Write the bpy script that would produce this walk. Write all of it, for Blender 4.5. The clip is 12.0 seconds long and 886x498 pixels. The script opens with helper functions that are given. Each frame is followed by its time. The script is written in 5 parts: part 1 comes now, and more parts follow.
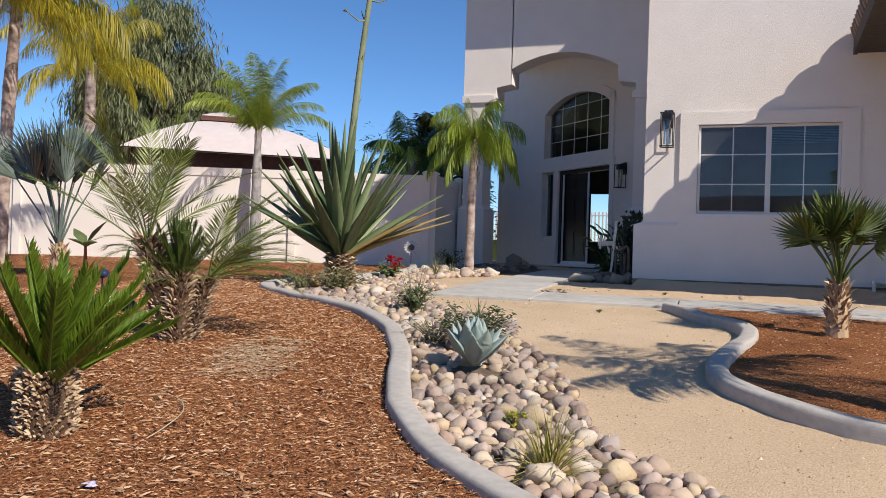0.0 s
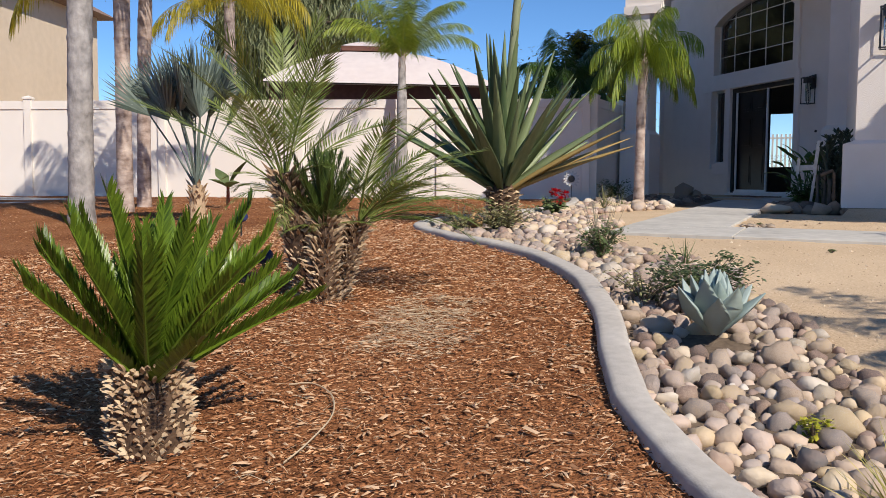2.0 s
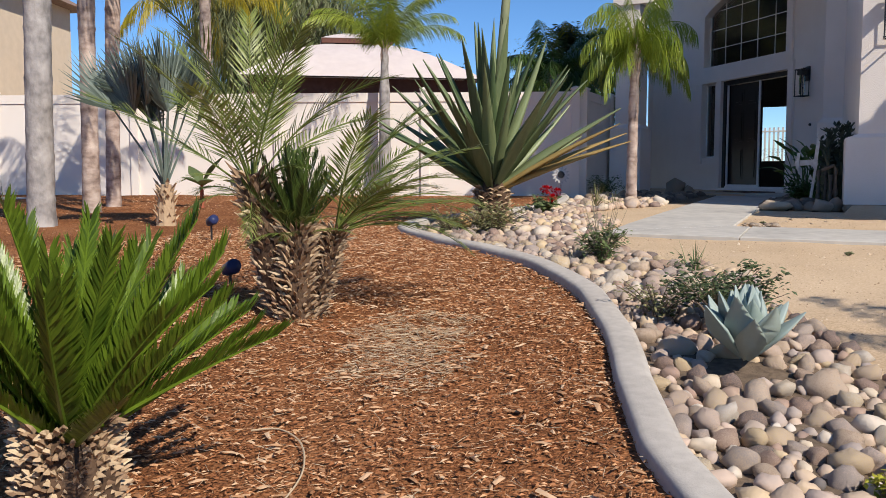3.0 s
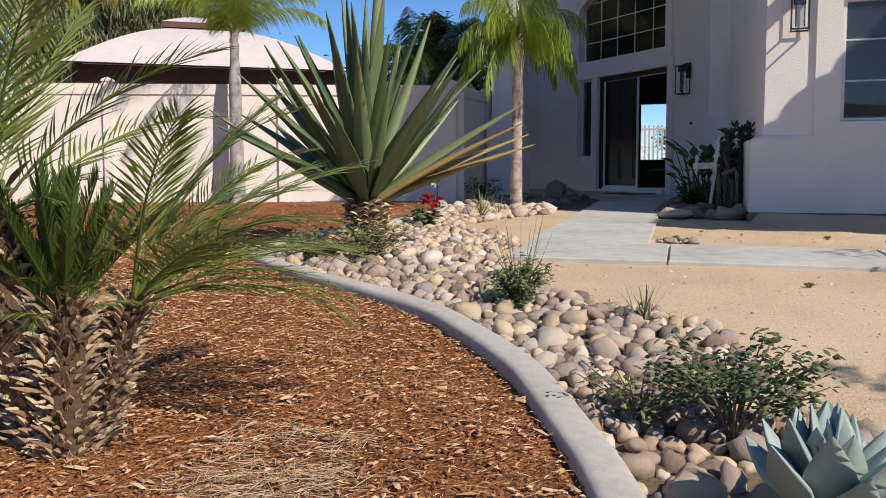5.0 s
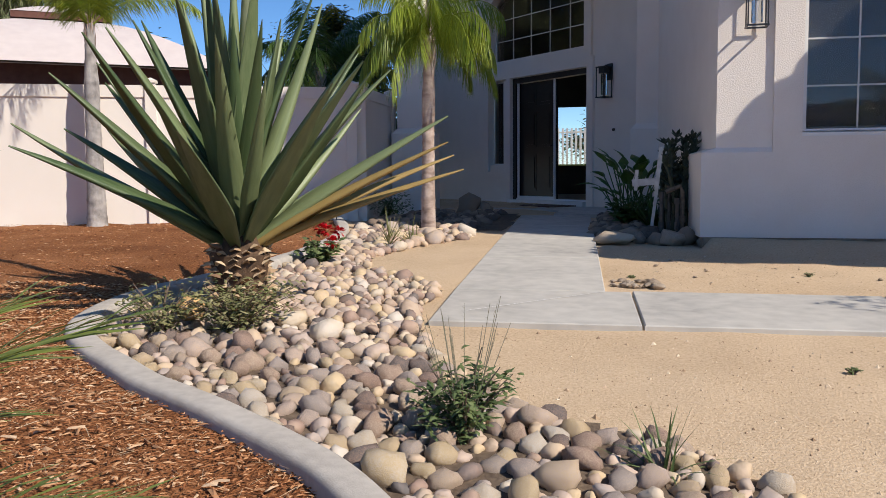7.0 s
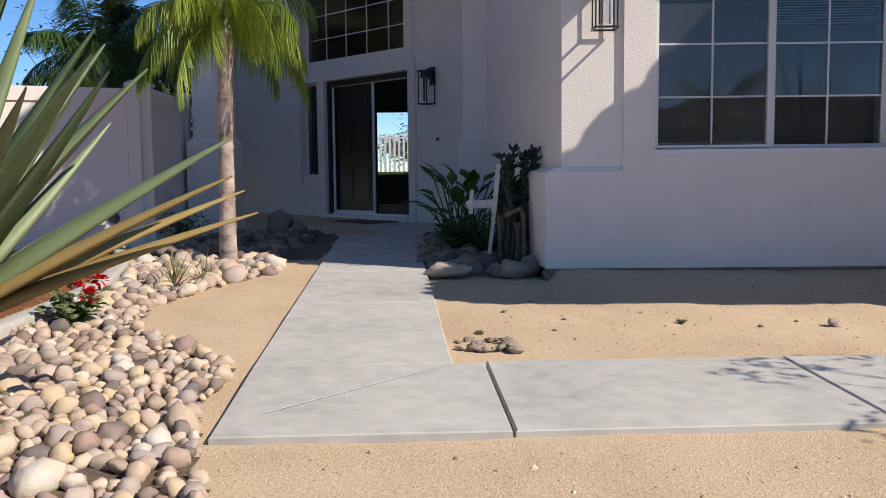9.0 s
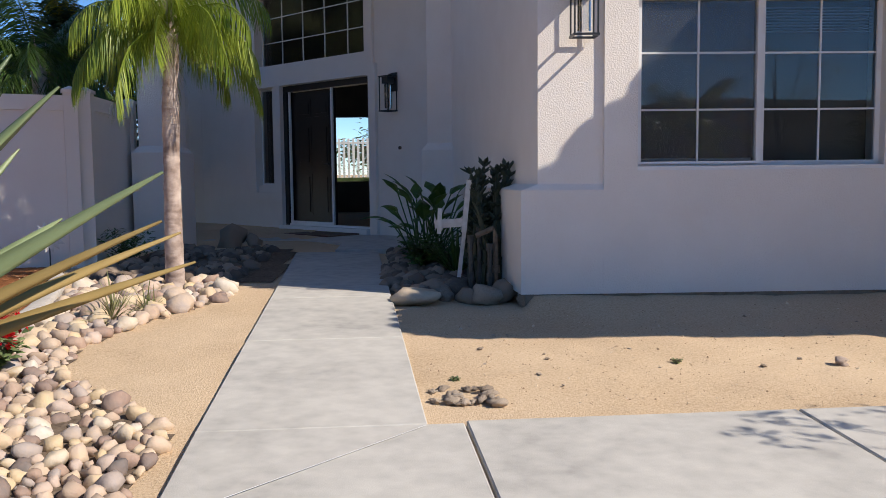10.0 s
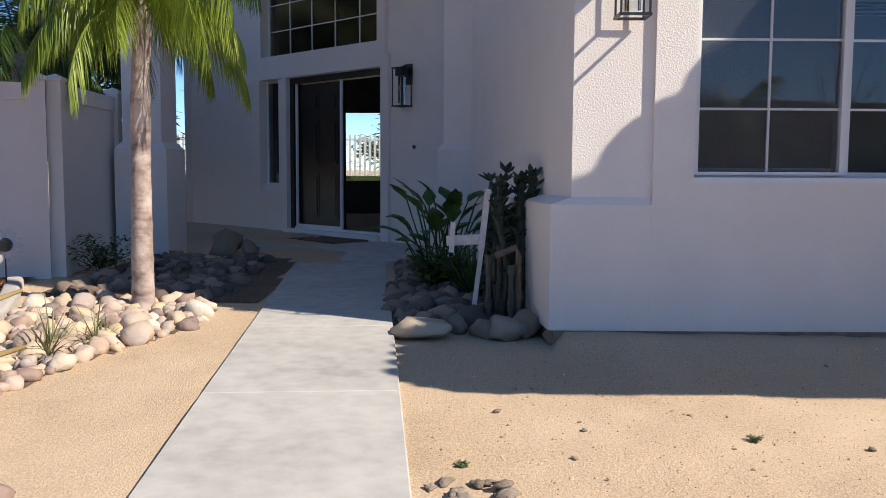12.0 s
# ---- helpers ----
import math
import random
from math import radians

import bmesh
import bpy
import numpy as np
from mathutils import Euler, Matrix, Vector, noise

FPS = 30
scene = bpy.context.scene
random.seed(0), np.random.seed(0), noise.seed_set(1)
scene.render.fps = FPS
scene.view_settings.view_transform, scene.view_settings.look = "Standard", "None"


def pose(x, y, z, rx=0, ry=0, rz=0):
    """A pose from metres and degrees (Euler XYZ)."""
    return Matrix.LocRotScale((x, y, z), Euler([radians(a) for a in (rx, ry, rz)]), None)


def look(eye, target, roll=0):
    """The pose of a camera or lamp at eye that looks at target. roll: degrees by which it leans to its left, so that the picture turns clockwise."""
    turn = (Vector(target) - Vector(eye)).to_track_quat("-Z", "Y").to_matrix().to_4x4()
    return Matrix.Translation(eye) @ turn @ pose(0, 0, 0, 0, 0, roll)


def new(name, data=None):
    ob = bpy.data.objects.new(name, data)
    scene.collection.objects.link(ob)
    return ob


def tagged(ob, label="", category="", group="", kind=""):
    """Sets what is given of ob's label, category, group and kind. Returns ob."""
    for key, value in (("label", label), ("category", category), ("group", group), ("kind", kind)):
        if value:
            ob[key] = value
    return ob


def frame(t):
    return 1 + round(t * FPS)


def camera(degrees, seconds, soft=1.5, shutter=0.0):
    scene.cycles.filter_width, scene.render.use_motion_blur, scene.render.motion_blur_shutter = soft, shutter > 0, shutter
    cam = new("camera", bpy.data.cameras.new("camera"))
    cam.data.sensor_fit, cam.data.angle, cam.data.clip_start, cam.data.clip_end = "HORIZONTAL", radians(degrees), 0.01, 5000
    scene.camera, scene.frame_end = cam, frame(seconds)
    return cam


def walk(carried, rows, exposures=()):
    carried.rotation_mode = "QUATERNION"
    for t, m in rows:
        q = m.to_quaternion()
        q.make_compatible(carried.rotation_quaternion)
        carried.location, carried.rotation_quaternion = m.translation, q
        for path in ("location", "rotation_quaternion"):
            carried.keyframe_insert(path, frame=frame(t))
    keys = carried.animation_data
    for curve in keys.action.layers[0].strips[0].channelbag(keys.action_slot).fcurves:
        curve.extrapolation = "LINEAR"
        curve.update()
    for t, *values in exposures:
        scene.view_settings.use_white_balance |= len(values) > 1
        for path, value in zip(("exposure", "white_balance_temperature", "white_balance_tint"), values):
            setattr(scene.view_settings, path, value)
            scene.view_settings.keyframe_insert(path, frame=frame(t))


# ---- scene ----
cam = camera(53.8, 12.0, soft=0.7)
METRES, EYE, TILT, LEAN, TURN = 8.3, 1.2, 0.0, 0.0, 20.5
ROWS = [
    (0.0, 0.0, 0.0, 0.0, -0.01, 0.26, -1.78),
    (0.5, -0.0109, 0.0302, -0.0086, 2.49, -0.33, -1.18),
    (1.0, -0.0138, 0.0872, -0.0158, 5.0, -2.74, -0.23),
    (1.5, -0.0243, 0.1296, -0.0041, 7.78, -3.68, -0.14),
    (2.0, -0.0446, 0.1548, -0.0008, 9.14, -4.27, -0.25),
    (2.5, -0.0568, 0.179, -0.0001, 8.86, -4.49, -0.16),
    (3.0, -0.0577, 0.2177, 0.0034, 8.05, -4.63, -0.0),
    (5.0, -0.0851, 0.3995, 0.0178, -1.0, -4.95, 0.17),
    (5.5, -0.0921, 0.4543, 0.0157, -2.69, -5.02, 0.17),
    (6.0, -0.086, 0.5053, 0.0203, -4.02, -5.03, 0.29),
    (6.5, -0.0811, 0.5524, 0.0304, -4.96, -4.98, 0.3),
    (7.0, -0.0803, 0.5965, 0.0409, -7.48, -5.0, 0.49),
    (7.5, -0.0685, 0.6443, 0.049, -12.07, -5.18, 0.8),
    (9.5, -0.0377, 0.7952, 0.0683, -20.67, -4.95, 0.52),
    (10.0, -0.0281, 0.8287, 0.0761, -22.18, -4.93, 0.6),
    (10.5, -0.0181, 0.8553, 0.0757, -24.24, -4.93, 0.64),
    (11.0, 0.0019, 0.8885, 0.0824, -25.32, -4.9, 0.53),
    (11.5, 0.0134, 0.9207, 0.0819, -23.74, -4.94, 0.02),
    (12.0, 0.0298, 0.9539, 0.0846, -20.73, -5.13, -0.33),
]
walk(cam, [(t, pose(0, 0, EYE, TILT, LEAN, TURN) @ pose(METRES * x, METRES * y, METRES * z, 90 + pitch, roll, yaw)) for t, x, y, z, yaw, pitch, roll in ROWS], [(0.0, 0.26, 6700, 10), (7.0, 0.25, 6700, 10), (9.5, 0.37, 6700, 10), (12.0, 0.57, 6700, 10)])

# ---- world, sun ----
SUN_A, SUN_E = 26.0, 40.2
sun_to = Vector((math.cos(radians(SUN_E)) * math.cos(radians(SUN_A)), -math.cos(radians(SUN_E)) * math.sin(radians(SUN_A)), math.sin(radians(SUN_E))))
world = bpy.data.worlds.new("world")
scene.world = world
world.use_nodes = True
wn = world.node_tree.nodes
sky = wn.new("ShaderNodeTexSky")
sky.sky_type, sky.sun_disc = "NISHITA", False
sky.sun_elevation, sky.sun_rotation = radians(SUN_E), radians(116)
sky.air_density, sky.dust_density, sky.ozone_density = 0.8, 0.0, 5.0
sky.altitude = 2000
wn["Background"].inputs["Strength"].default_value = 0.129
tone = wn.new("ShaderNodeHueSaturation")
tone.inputs["Saturation"].default_value = 1.12
world.node_tree.links.new(sky.outputs[0], tone.inputs["Color"])
world.node_tree.links.new(tone.outputs[0], wn["Background"].inputs[0])
lamp = bpy.data.lights.new("sun", "SUN")
lamp.energy, lamp.angle, lamp.color = 4.35, radians(0.55), (1.0, 0.925, 0.82)
sun = new("sun", lamp)
sun.matrix_world = look((0, 0, 30), Vector((0, 0, 30)) - sun_to)


# ---- materials ----
def ramp_of(n, stops):
    r = n.new("ShaderNodeValToRGB")
    while len(r.color_ramp.elements) < len(stops):
        r.color_ramp.elements.new(0.5)
    for e, (p, c) in zip(r.color_ramp.elements, stops):
        e.position, e.color = p, (*c, 1)
    return r


def mat(name, stops, scale=8.0, rough=0.8, bump=0.3, bump_scale=60.0, big=1.2, big_amount=0.35, per_object=0.0, per_island=0.0,
        metal=0.0, spec=0.3, stretch=(1, 1, 1), distance=0.01, translucent=0.0, detail=6.0):
    """Procedural surface: a colour ramp over noise at two scales, with relief."""
    m = bpy.data.materials.new(name)
    m.use_nodes = True
    n, l = m.node_tree.nodes, m.node_tree.links
    b = n["Principled BSDF"]
    tc, mp = n.new("ShaderNodeTexCoord"), n.new("ShaderNodeMapping")
    mp.inputs["Scale"].default_value = stretch
    l.new(tc.outputs["Object"], mp.inputs[0])
    fine, large = n.new("ShaderNodeTexNoise"), n.new("ShaderNodeTexNoise")
    fine.inputs["Scale"].default_value, fine.inputs["Detail"].default_value = scale, detail
    large.inputs["Scale"].default_value, large.inputs["Detail"].default_value = big, 3
    for t in (fine, large):
        l.new(mp.outputs[0], t.inputs["Vector"])
    mix = n.new("ShaderNodeMix")
    mix.inputs[0].default_value = big_amount
    l.new(fine.outputs["Fac"], mix.inputs[2])
    l.new(large.outputs["Fac"], mix.inputs[3])
    value = mix.outputs[0]
    for amount, node, out in ((per_object, "ShaderNodeObjectInfo", "Random"), (per_island, "ShaderNodeNewGeometry", "Random Per Island")):
        if amount:
            info, mx = n.new(node), n.new("ShaderNodeMix")
            mx.inputs[0].default_value = amount
            l.new(value, mx.inputs[2])
            l.new(info.outputs[out], mx.inputs[3])
            value = mx.outputs[0]
    r = ramp_of(n, stops)
    l.new(value, r.inputs[0])
    l.new(r.outputs[0], b.inputs["Base Color"])
    b.inputs["Roughness"].default_value, b.inputs["Metallic"].default_value = rough, metal
    b.inputs["Specular IOR Level"].default_value = spec
    if bump:
        bn, bp = n.new("ShaderNodeTexNoise"), n.new("ShaderNodeBump")
        bn.inputs["Scale"].default_value, bn.inputs["Detail"].default_value = bump_scale, 5
        l.new(mp.outputs[0], bn.inputs["Vector"])
        bp.inputs["Strength"].default_value, bp.inputs["Distance"].default_value = bump, distance
        l.new(bn.outputs["Fac"], bp.inputs["Height"])
        l.new(bp.outputs[0], b.inputs["Normal"])
    if translucent:
        tr, ms = n.new("ShaderNodeBsdfTranslucent"), n.new("ShaderNodeMixShader")
        l.new(r.outputs[0], tr.inputs[0])
        ms.inputs[0].default_value = translucent
        l.new(b.outputs[0], ms.inputs[1])
        l.new(tr.outputs[0], ms.inputs[2])
        l.new(ms.outputs[0], n["Material Output"].inputs[0])
    return m


def glass_mat(name, tint=(0.75, 0.8, 0.82)):
    """Thin window pane: clear, with a mirror that grows at grazing angles."""
    m = bpy.data.materials.new(name)
    m.use_nodes = True
    n, l = m.node_tree.nodes, m.node_tree.links
    tr, gl, ms, fr = (n.new("ShaderNode" + k) for k in ("BsdfTransparent", "BsdfGlossy", "MixShader", "Fresnel"))
    tr.inputs[0].default_value = (*tint, 1)
    gl.inputs["Roughness"].default_value = 0.01
    fr.inputs[0].default_value = 1.75
    for i, o in ((0, fr.outputs[0]), (1, tr.outputs[0]), (2, gl.outputs[0])):
        l.new(o, ms.inputs[i])
    l.new(ms.outputs[0], n["Material Output"].inputs[0])
    return m


def screen_mat(name, colour, cover):
    """Woven insect screen: part open, part dull thread."""
    m = bpy.data.materials.new(name)
    m.use_nodes = True
    n, l = m.node_tree.nodes, m.node_tree.links
    tr, df, ms = (n.new("ShaderNode" + k) for k in ("BsdfTransparent", "BsdfDiffuse", "MixShader"))
    df.inputs[0].default_value = (*colour, 1)
    ms.inputs[0].default_value = cover
    l.new(tr.outputs[0], ms.inputs[1])
    l.new(df.outputs[0], ms.inputs[2])
    l.new(ms.outputs[0], n["Material Output"].inputs[0])
    return m


def two(a, b):
    return [(0.3, a), (0.7, b)]


STUCCO = mat("stucco", two((0.775, 0.715, 0.66), (0.835, 0.775, 0.72)), scale=3, bump=0.5, bump_scale=85, distance=0.009, rough=0.92, big=0.6, spec=0.15)
PLINTH = mat("dirt_brown_band", two((0.2, 0.15, 0.11), (0.36, 0.29, 0.22)), scale=14, bump=0.6, bump_scale=30)
SAND = mat("granite_sand", [(0.25, (0.38, 0.265, 0.16)), (0.5, (0.57, 0.425, 0.285)), (0.75, (0.70, 0.55, 0.39))], scale=75, bump=0.75, bump_scale=110, big=0.9, big_amount=0.36, distance=0.009, detail=9, rough=0.95, spec=0.1)
GRIT = mat("sand_grit", [(0.1, (0.28, 0.19, 0.12)), (0.5, (0.52, 0.39, 0.27)), (0.9, (0.72, 0.6, 0.45))], scale=60, bump=0.2, per_island=0.85, rough=0.95, spec=0.1)
MULCH = mat("mulch_floor", [(0.3, (0.08, 0.027, 0.012)), (0.5, (0.30, 0.12, 0.05)), (0.72, (0.52, 0.26, 0.13))], scale=85, bump=1.0, bump_scale=75, big=1.1, distance=0.03, rough=0.95, spec=0.08)
CHIP = mat("wood_chips", [(0.08, (0.085, 0.03, 0.014)), (0.3, (0.27, 0.105, 0.045)), (0.6, (0.46, 0.205, 0.095)), (0.8, (0.60, 0.335, 0.175)), (0.96, (0.72, 0.5, 0.32))], scale=60, bump=0.3, per_island=0.9, rough=0.9, spec=0.1)
CONCRETE = mat("walk_concrete", [(0.3, (0.34, 0.325, 0.305)), (0.45, (0.44, 0.42, 0.39)), (0.65, (0.53, 0.505, 0.465))], scale=9, bump=0.35, bump_scale=180, big=1.6, big_amount=0.45, distance=0.003, rough=0.9, spec=0.15)
FLAKE = mat("pale_bark", [(0.1, (0.30, 0.14, 0.07)), (0.5, (0.50, 0.29, 0.16)), (0.9, (0.66, 0.47, 0.31))], scale=50, bump=0.3, per_island=0.8, rough=0.9, spec=0.1)
STRAW = mat("dry_straw", [(0.1, (0.36, 0.24, 0.14)), (0.9, (0.62, 0.50, 0.35))], scale=40, bump=0.1, per_island=0.8, rough=0.85, spec=0.15)
KERB = mat("kerb_concrete", two((0.40, 0.365, 0.33), (0.54, 0.50, 0.455)), scale=22, bump=0.5, bump_scale=160, big=2.5, distance=0.004, rough=0.9, spec=0.15)
ROCK = mat("river_rock", [(0.14, (0.15, 0.135, 0.13)), (0.25, (0.35, 0.24, 0.19)), (0.37, (0.52, 0.40, 0.30)), (0.46, (0.38, 0.32, 0.29)), (0.56, (0.54, 0.415, 0.34)), (0.7, (0.57, 0.435, 0.27)), (0.86, (0.61, 0.545, 0.48))], scale=12, bump=0.9, bump_scale=32, per_object=0.68, rough=0.75, spec=0.25, distance=0.006)
ROCKS = mat("river_rock_far", [(0.14, (0.15, 0.135, 0.13)), (0.25, (0.35, 0.24, 0.19)), (0.37, (0.52, 0.40, 0.30)), (0.46, (0.38, 0.32, 0.29)), (0.56, (0.54, 0.415, 0.34)), (0.7, (0.57, 0.435, 0.27)), (0.86, (0.61, 0.545, 0.48))], scale=12, bump=0.9, bump_scale=32, per_island=0.68, rough=0.75, spec=0.25, distance=0.006)
BOULDER = mat("dark_boulder", two((0.18, 0.14, 0.115), (0.48, 0.39, 0.31)), scale=9, bump=0.8, bump_scale=25, distance=0.02, per_object=0.45)
# entry soil, and the painted shade in the gaps between river rocks
SOIL_AND_SHADE = mat("soil_and_gap_shade", two((0.09, 0.066, 0.05), (0.22, 0.165, 0.12)), scale=30, bump=0.8, bump_scale=60, rough=0.95, spec=0.1)
# brown boulders, and river rocks with the entry's shade in their colour
DARKROCK = mat("brown_shaded_rock", two((0.13, 0.095, 0.075), (0.34, 0.26, 0.2)), scale=10, bump=0.8, bump_scale=28, per_island=0.5, per_object=0.3, distance=0.012)
VINYL = mat("fence_vinyl", two((0.76, 0.70, 0.64), (0.81, 0.75, 0.69)), scale=2, bump=0.05, rough=0.6, spec=0.3)
PAINT = mat("white_paint", two((0.74, 0.73, 0.71), (0.82, 0.81, 0.8)), scale=6, bump=0.08, rough=0.5)
OLDPAINT = mat("worn_white_paint", two((0.5, 0.46, 0.42), (0.72, 0.69, 0.66)), scale=18, bump=0.3, rough=0.8)
BLACK = mat("black_metal", two((0.012, 0.012, 0.013), (0.03, 0.03, 0.032)), scale=20, bump=0.05, rough=0.4, spec=0.5)
DOORPAINT = mat("black_door_paint", two((0.012, 0.009, 0.009), (0.024, 0.018, 0.017)), scale=10, bump=0.05, rough=0.35, spec=0.5)
GLASS = glass_mat("window_glass")
LAMPGLASS = glass_mat("lamp_glass", (0.9, 0.9, 0.9))
SCREEN = screen_mat("insect_screen", (0.36, 0.36, 0.38), 0.11)
BLIND = mat("blind_slats", two((0.5, 0.5, 0.5), (0.6, 0.6, 0.6)), scale=4, bump=0, rough=0.7)
# plaster darkened to stand in for unlit interiors
ROOM = mat("unlit_room_plaster", two((0.14, 0.13, 0.12), (0.18, 0.17, 0.16)), scale=3, bump=0.1)
ROOFTILE = mat("roof_tile", two((0.16, 0.1, 0.075), (0.34, 0.24, 0.19)), scale=12, bump=0.4, per_object=0.3)
FASCIA = mat("dark_fascia", two((0.05, 0.04, 0.035), (0.1, 0.08, 0.07)), scale=10, stretch=(1, 1, 6), bump=0.3)
CANVAS = mat("gazebo_canvas", two((0.62, 0.55, 0.55), (0.7, 0.63, 0.62)), scale=6, bump=0.2, bump_scale=300, rough=0.9, translucent=0.1)
BROWN = mat("brown_fabric", two((0.1, 0.045, 0.035), (0.16, 0.075, 0.06)), scale=10, bump=0.2, rough=0.9)
NEIGHBOUR = mat("beige_stucco", two((0.6, 0.49, 0.37), (0.68, 0.56, 0.43)), scale=5, bump=0.4, bump_scale=60)
HILL = mat("distant_scrub", two((0.05, 0.055, 0.035), (0.12, 0.1, 0.065)), scale=0.12, bump=0.5, bump_scale=0.3, distance=1.0)
MAT_FIBRE = mat("coir", two((0.12, 0.06, 0.04), (0.24, 0.15, 0.1)), scale=50, bump=0.6, bump_scale=150)


def leaf_mat(name, a, b, rough=0.45, trans=0.25, per_object=0.25, per_island=0.35, spec=0.4, bump=0.1, stretch=(1, 1, 1), scale=9):
    return mat(name, two(a, b), scale=scale, bump=bump, bump_scale=90, rough=rough, per_object=per_object, per_island=per_island, translucent=trans, spec=spec, stretch=stretch)


CYCAD_L = leaf_mat("cycad_leaf", (0.055, 0.10, 0.010), (0.17, 0.26, 0.025), trans=0.18, rough=0.35)
FAN_L = leaf_mat("fan_palm_leaf", (0.05, 0.075, 0.02), (0.16, 0.2, 0.05), trans=0.12, rough=0.4)
SAGO_L = leaf_mat("dark_sago_leaf", (0.03, 0.05, 0.012), (0.10, 0.15, 0.03), trans=0.1, rough=0.35)
DATE_L = leaf_mat("date_palm_leaf", (0.085, 0.13, 0.022), (0.27, 0.32, 0.085), rough=0.4)
SILVER_L = leaf_mat("silver_palm_leaf", (0.075, 0.105, 0.085), (0.21, 0.26, 0.225), rough=0.5, trans=0.1)
QUEEN_L = leaf_mat("queen_palm_leaf", (0.11, 0.185, 0.02), (0.36, 0.43, 0.06), rough=0.4, trans=0.35)
YELLOW_L = leaf_mat("yellow_palm_leaf", (0.2, 0.2, 0.02), (0.5, 0.4, 0.03), rough=0.45, trans=0.35)
AGAVE_L = leaf_mat("agave_leaf", (0.07, 0.11, 0.045), (0.22, 0.27, 0.135), rough=0.4, trans=0.03, bump=0.15, stretch=(0.5, 7, 7), per_island=0.0, per_object=0.45)
AGAVE_DRY = leaf_mat("dry_agave_leaf", (0.3, 0.2, 0.06), (0.42, 0.3, 0.12), rough=0.7, trans=0.02)
BLUE_L = leaf_mat("blue_agave_leaf", (0.22, 0.30, 0.28), (0.38, 0.45, 0.42), rough=0.55, trans=0.03)
SHRUB_L = leaf_mat("shrub_leaf", (0.055, 0.085, 0.035), (0.17, 0.21, 0.095), rough=0.5)
SAGE_L = leaf_mat("sage_leaf", (0.07, 0.115, 0.04), (0.2, 0.25, 0.1), rough=0.6)
GREY_L = leaf_mat("dusty_leaf", (0.15, 0.165, 0.06), (0.40, 0.36, 0.19), rough=0.7)
GRASS_L = leaf_mat("yellow_grass", (0.28, 0.27, 0.06), (0.7, 0.55, 0.22), rough=0.6)
DARK_L = leaf_mat("shade_leaf", (0.03, 0.07, 0.015), (0.085, 0.15, 0.03), rough=0.35)
CACTUS_L = leaf_mat("dark_cactus", (0.025, 0.035, 0.022), (0.06, 0.075, 0.045), rough=0.5, trans=0.0)
PEPPER_L = leaf_mat("pepper_tree_leaf", (0.1, 0.12, 0.05), (0.24, 0.26, 0.13), rough=0.6)
TREE_L = leaf_mat("tree_leaf", (0.045, 0.07, 0.025), (0.13, 0.16, 0.06), rough=0.5)
RED_P = leaf_mat("red_petal", (0.4, 0.004, 0.01), (0.7, 0.012, 0.02), rough=0.5)
SPIKE = mat("dry_flower_spike", two((0.13, 0.13, 0.08), (0.27, 0.25, 0.19)), scale=30, bump=0.1, rough=0.8)
STALK = mat("agave_stalk", two((0.16, 0.19, 0.1), (0.31, 0.33, 0.2)), scale=12, bump=0.2, rough=0.6, stretch=(1, 1, 0.4))
TWIG = mat("brown_twig", two((0.12, 0.085, 0.06), (0.26, 0.2, 0.15)), scale=30, bump=0.3)
TRUNK_G = mat("grey_palm_trunk", [(0.3, (0.13, 0.12, 0.115)), (0.48, (0.31, 0.29, 0.28)), (0.66, (0.46, 0.43, 0.41))], scale=7.0, stretch=(1.6, 1.6, 1.2), big_amount=0.35, bump=0.7, bump_scale=18, distance=0.012, big=2.5)
TRUNK_P = mat("pinkish_palm_trunk", [(0.36, (0.2, 0.14, 0.115)), (0.52, (0.45, 0.35, 0.3)), (0.68, (0.6, 0.5, 0.43))], scale=5.0, stretch=(1.5, 1.5, 2.2), big_amount=0.3, bump=0.6, bump_scale=16, distance=0.012)
BOOT = mat("old_leaf_base", [(0.15, (0.16, 0.09, 0.055)), (0.5, (0.42, 0.29, 0.18)), (0.85, (0.72, 0.57, 0.38))], scale=25, bump=0.5, per_island=0.6, rough=0.9)
GREYPIPE = mat("grey_pipe", two((0.06, 0.055, 0.05), (0.13, 0.115, 0.1)), scale=20, bump=0.2, rough=0.7)
BARK = mat("tree_bark", two((0.1, 0.075, 0.055), (0.22, 0.17, 0.13)), scale=12, bump=0.8, bump_scale=20, stretch=(1, 1, 0.3))


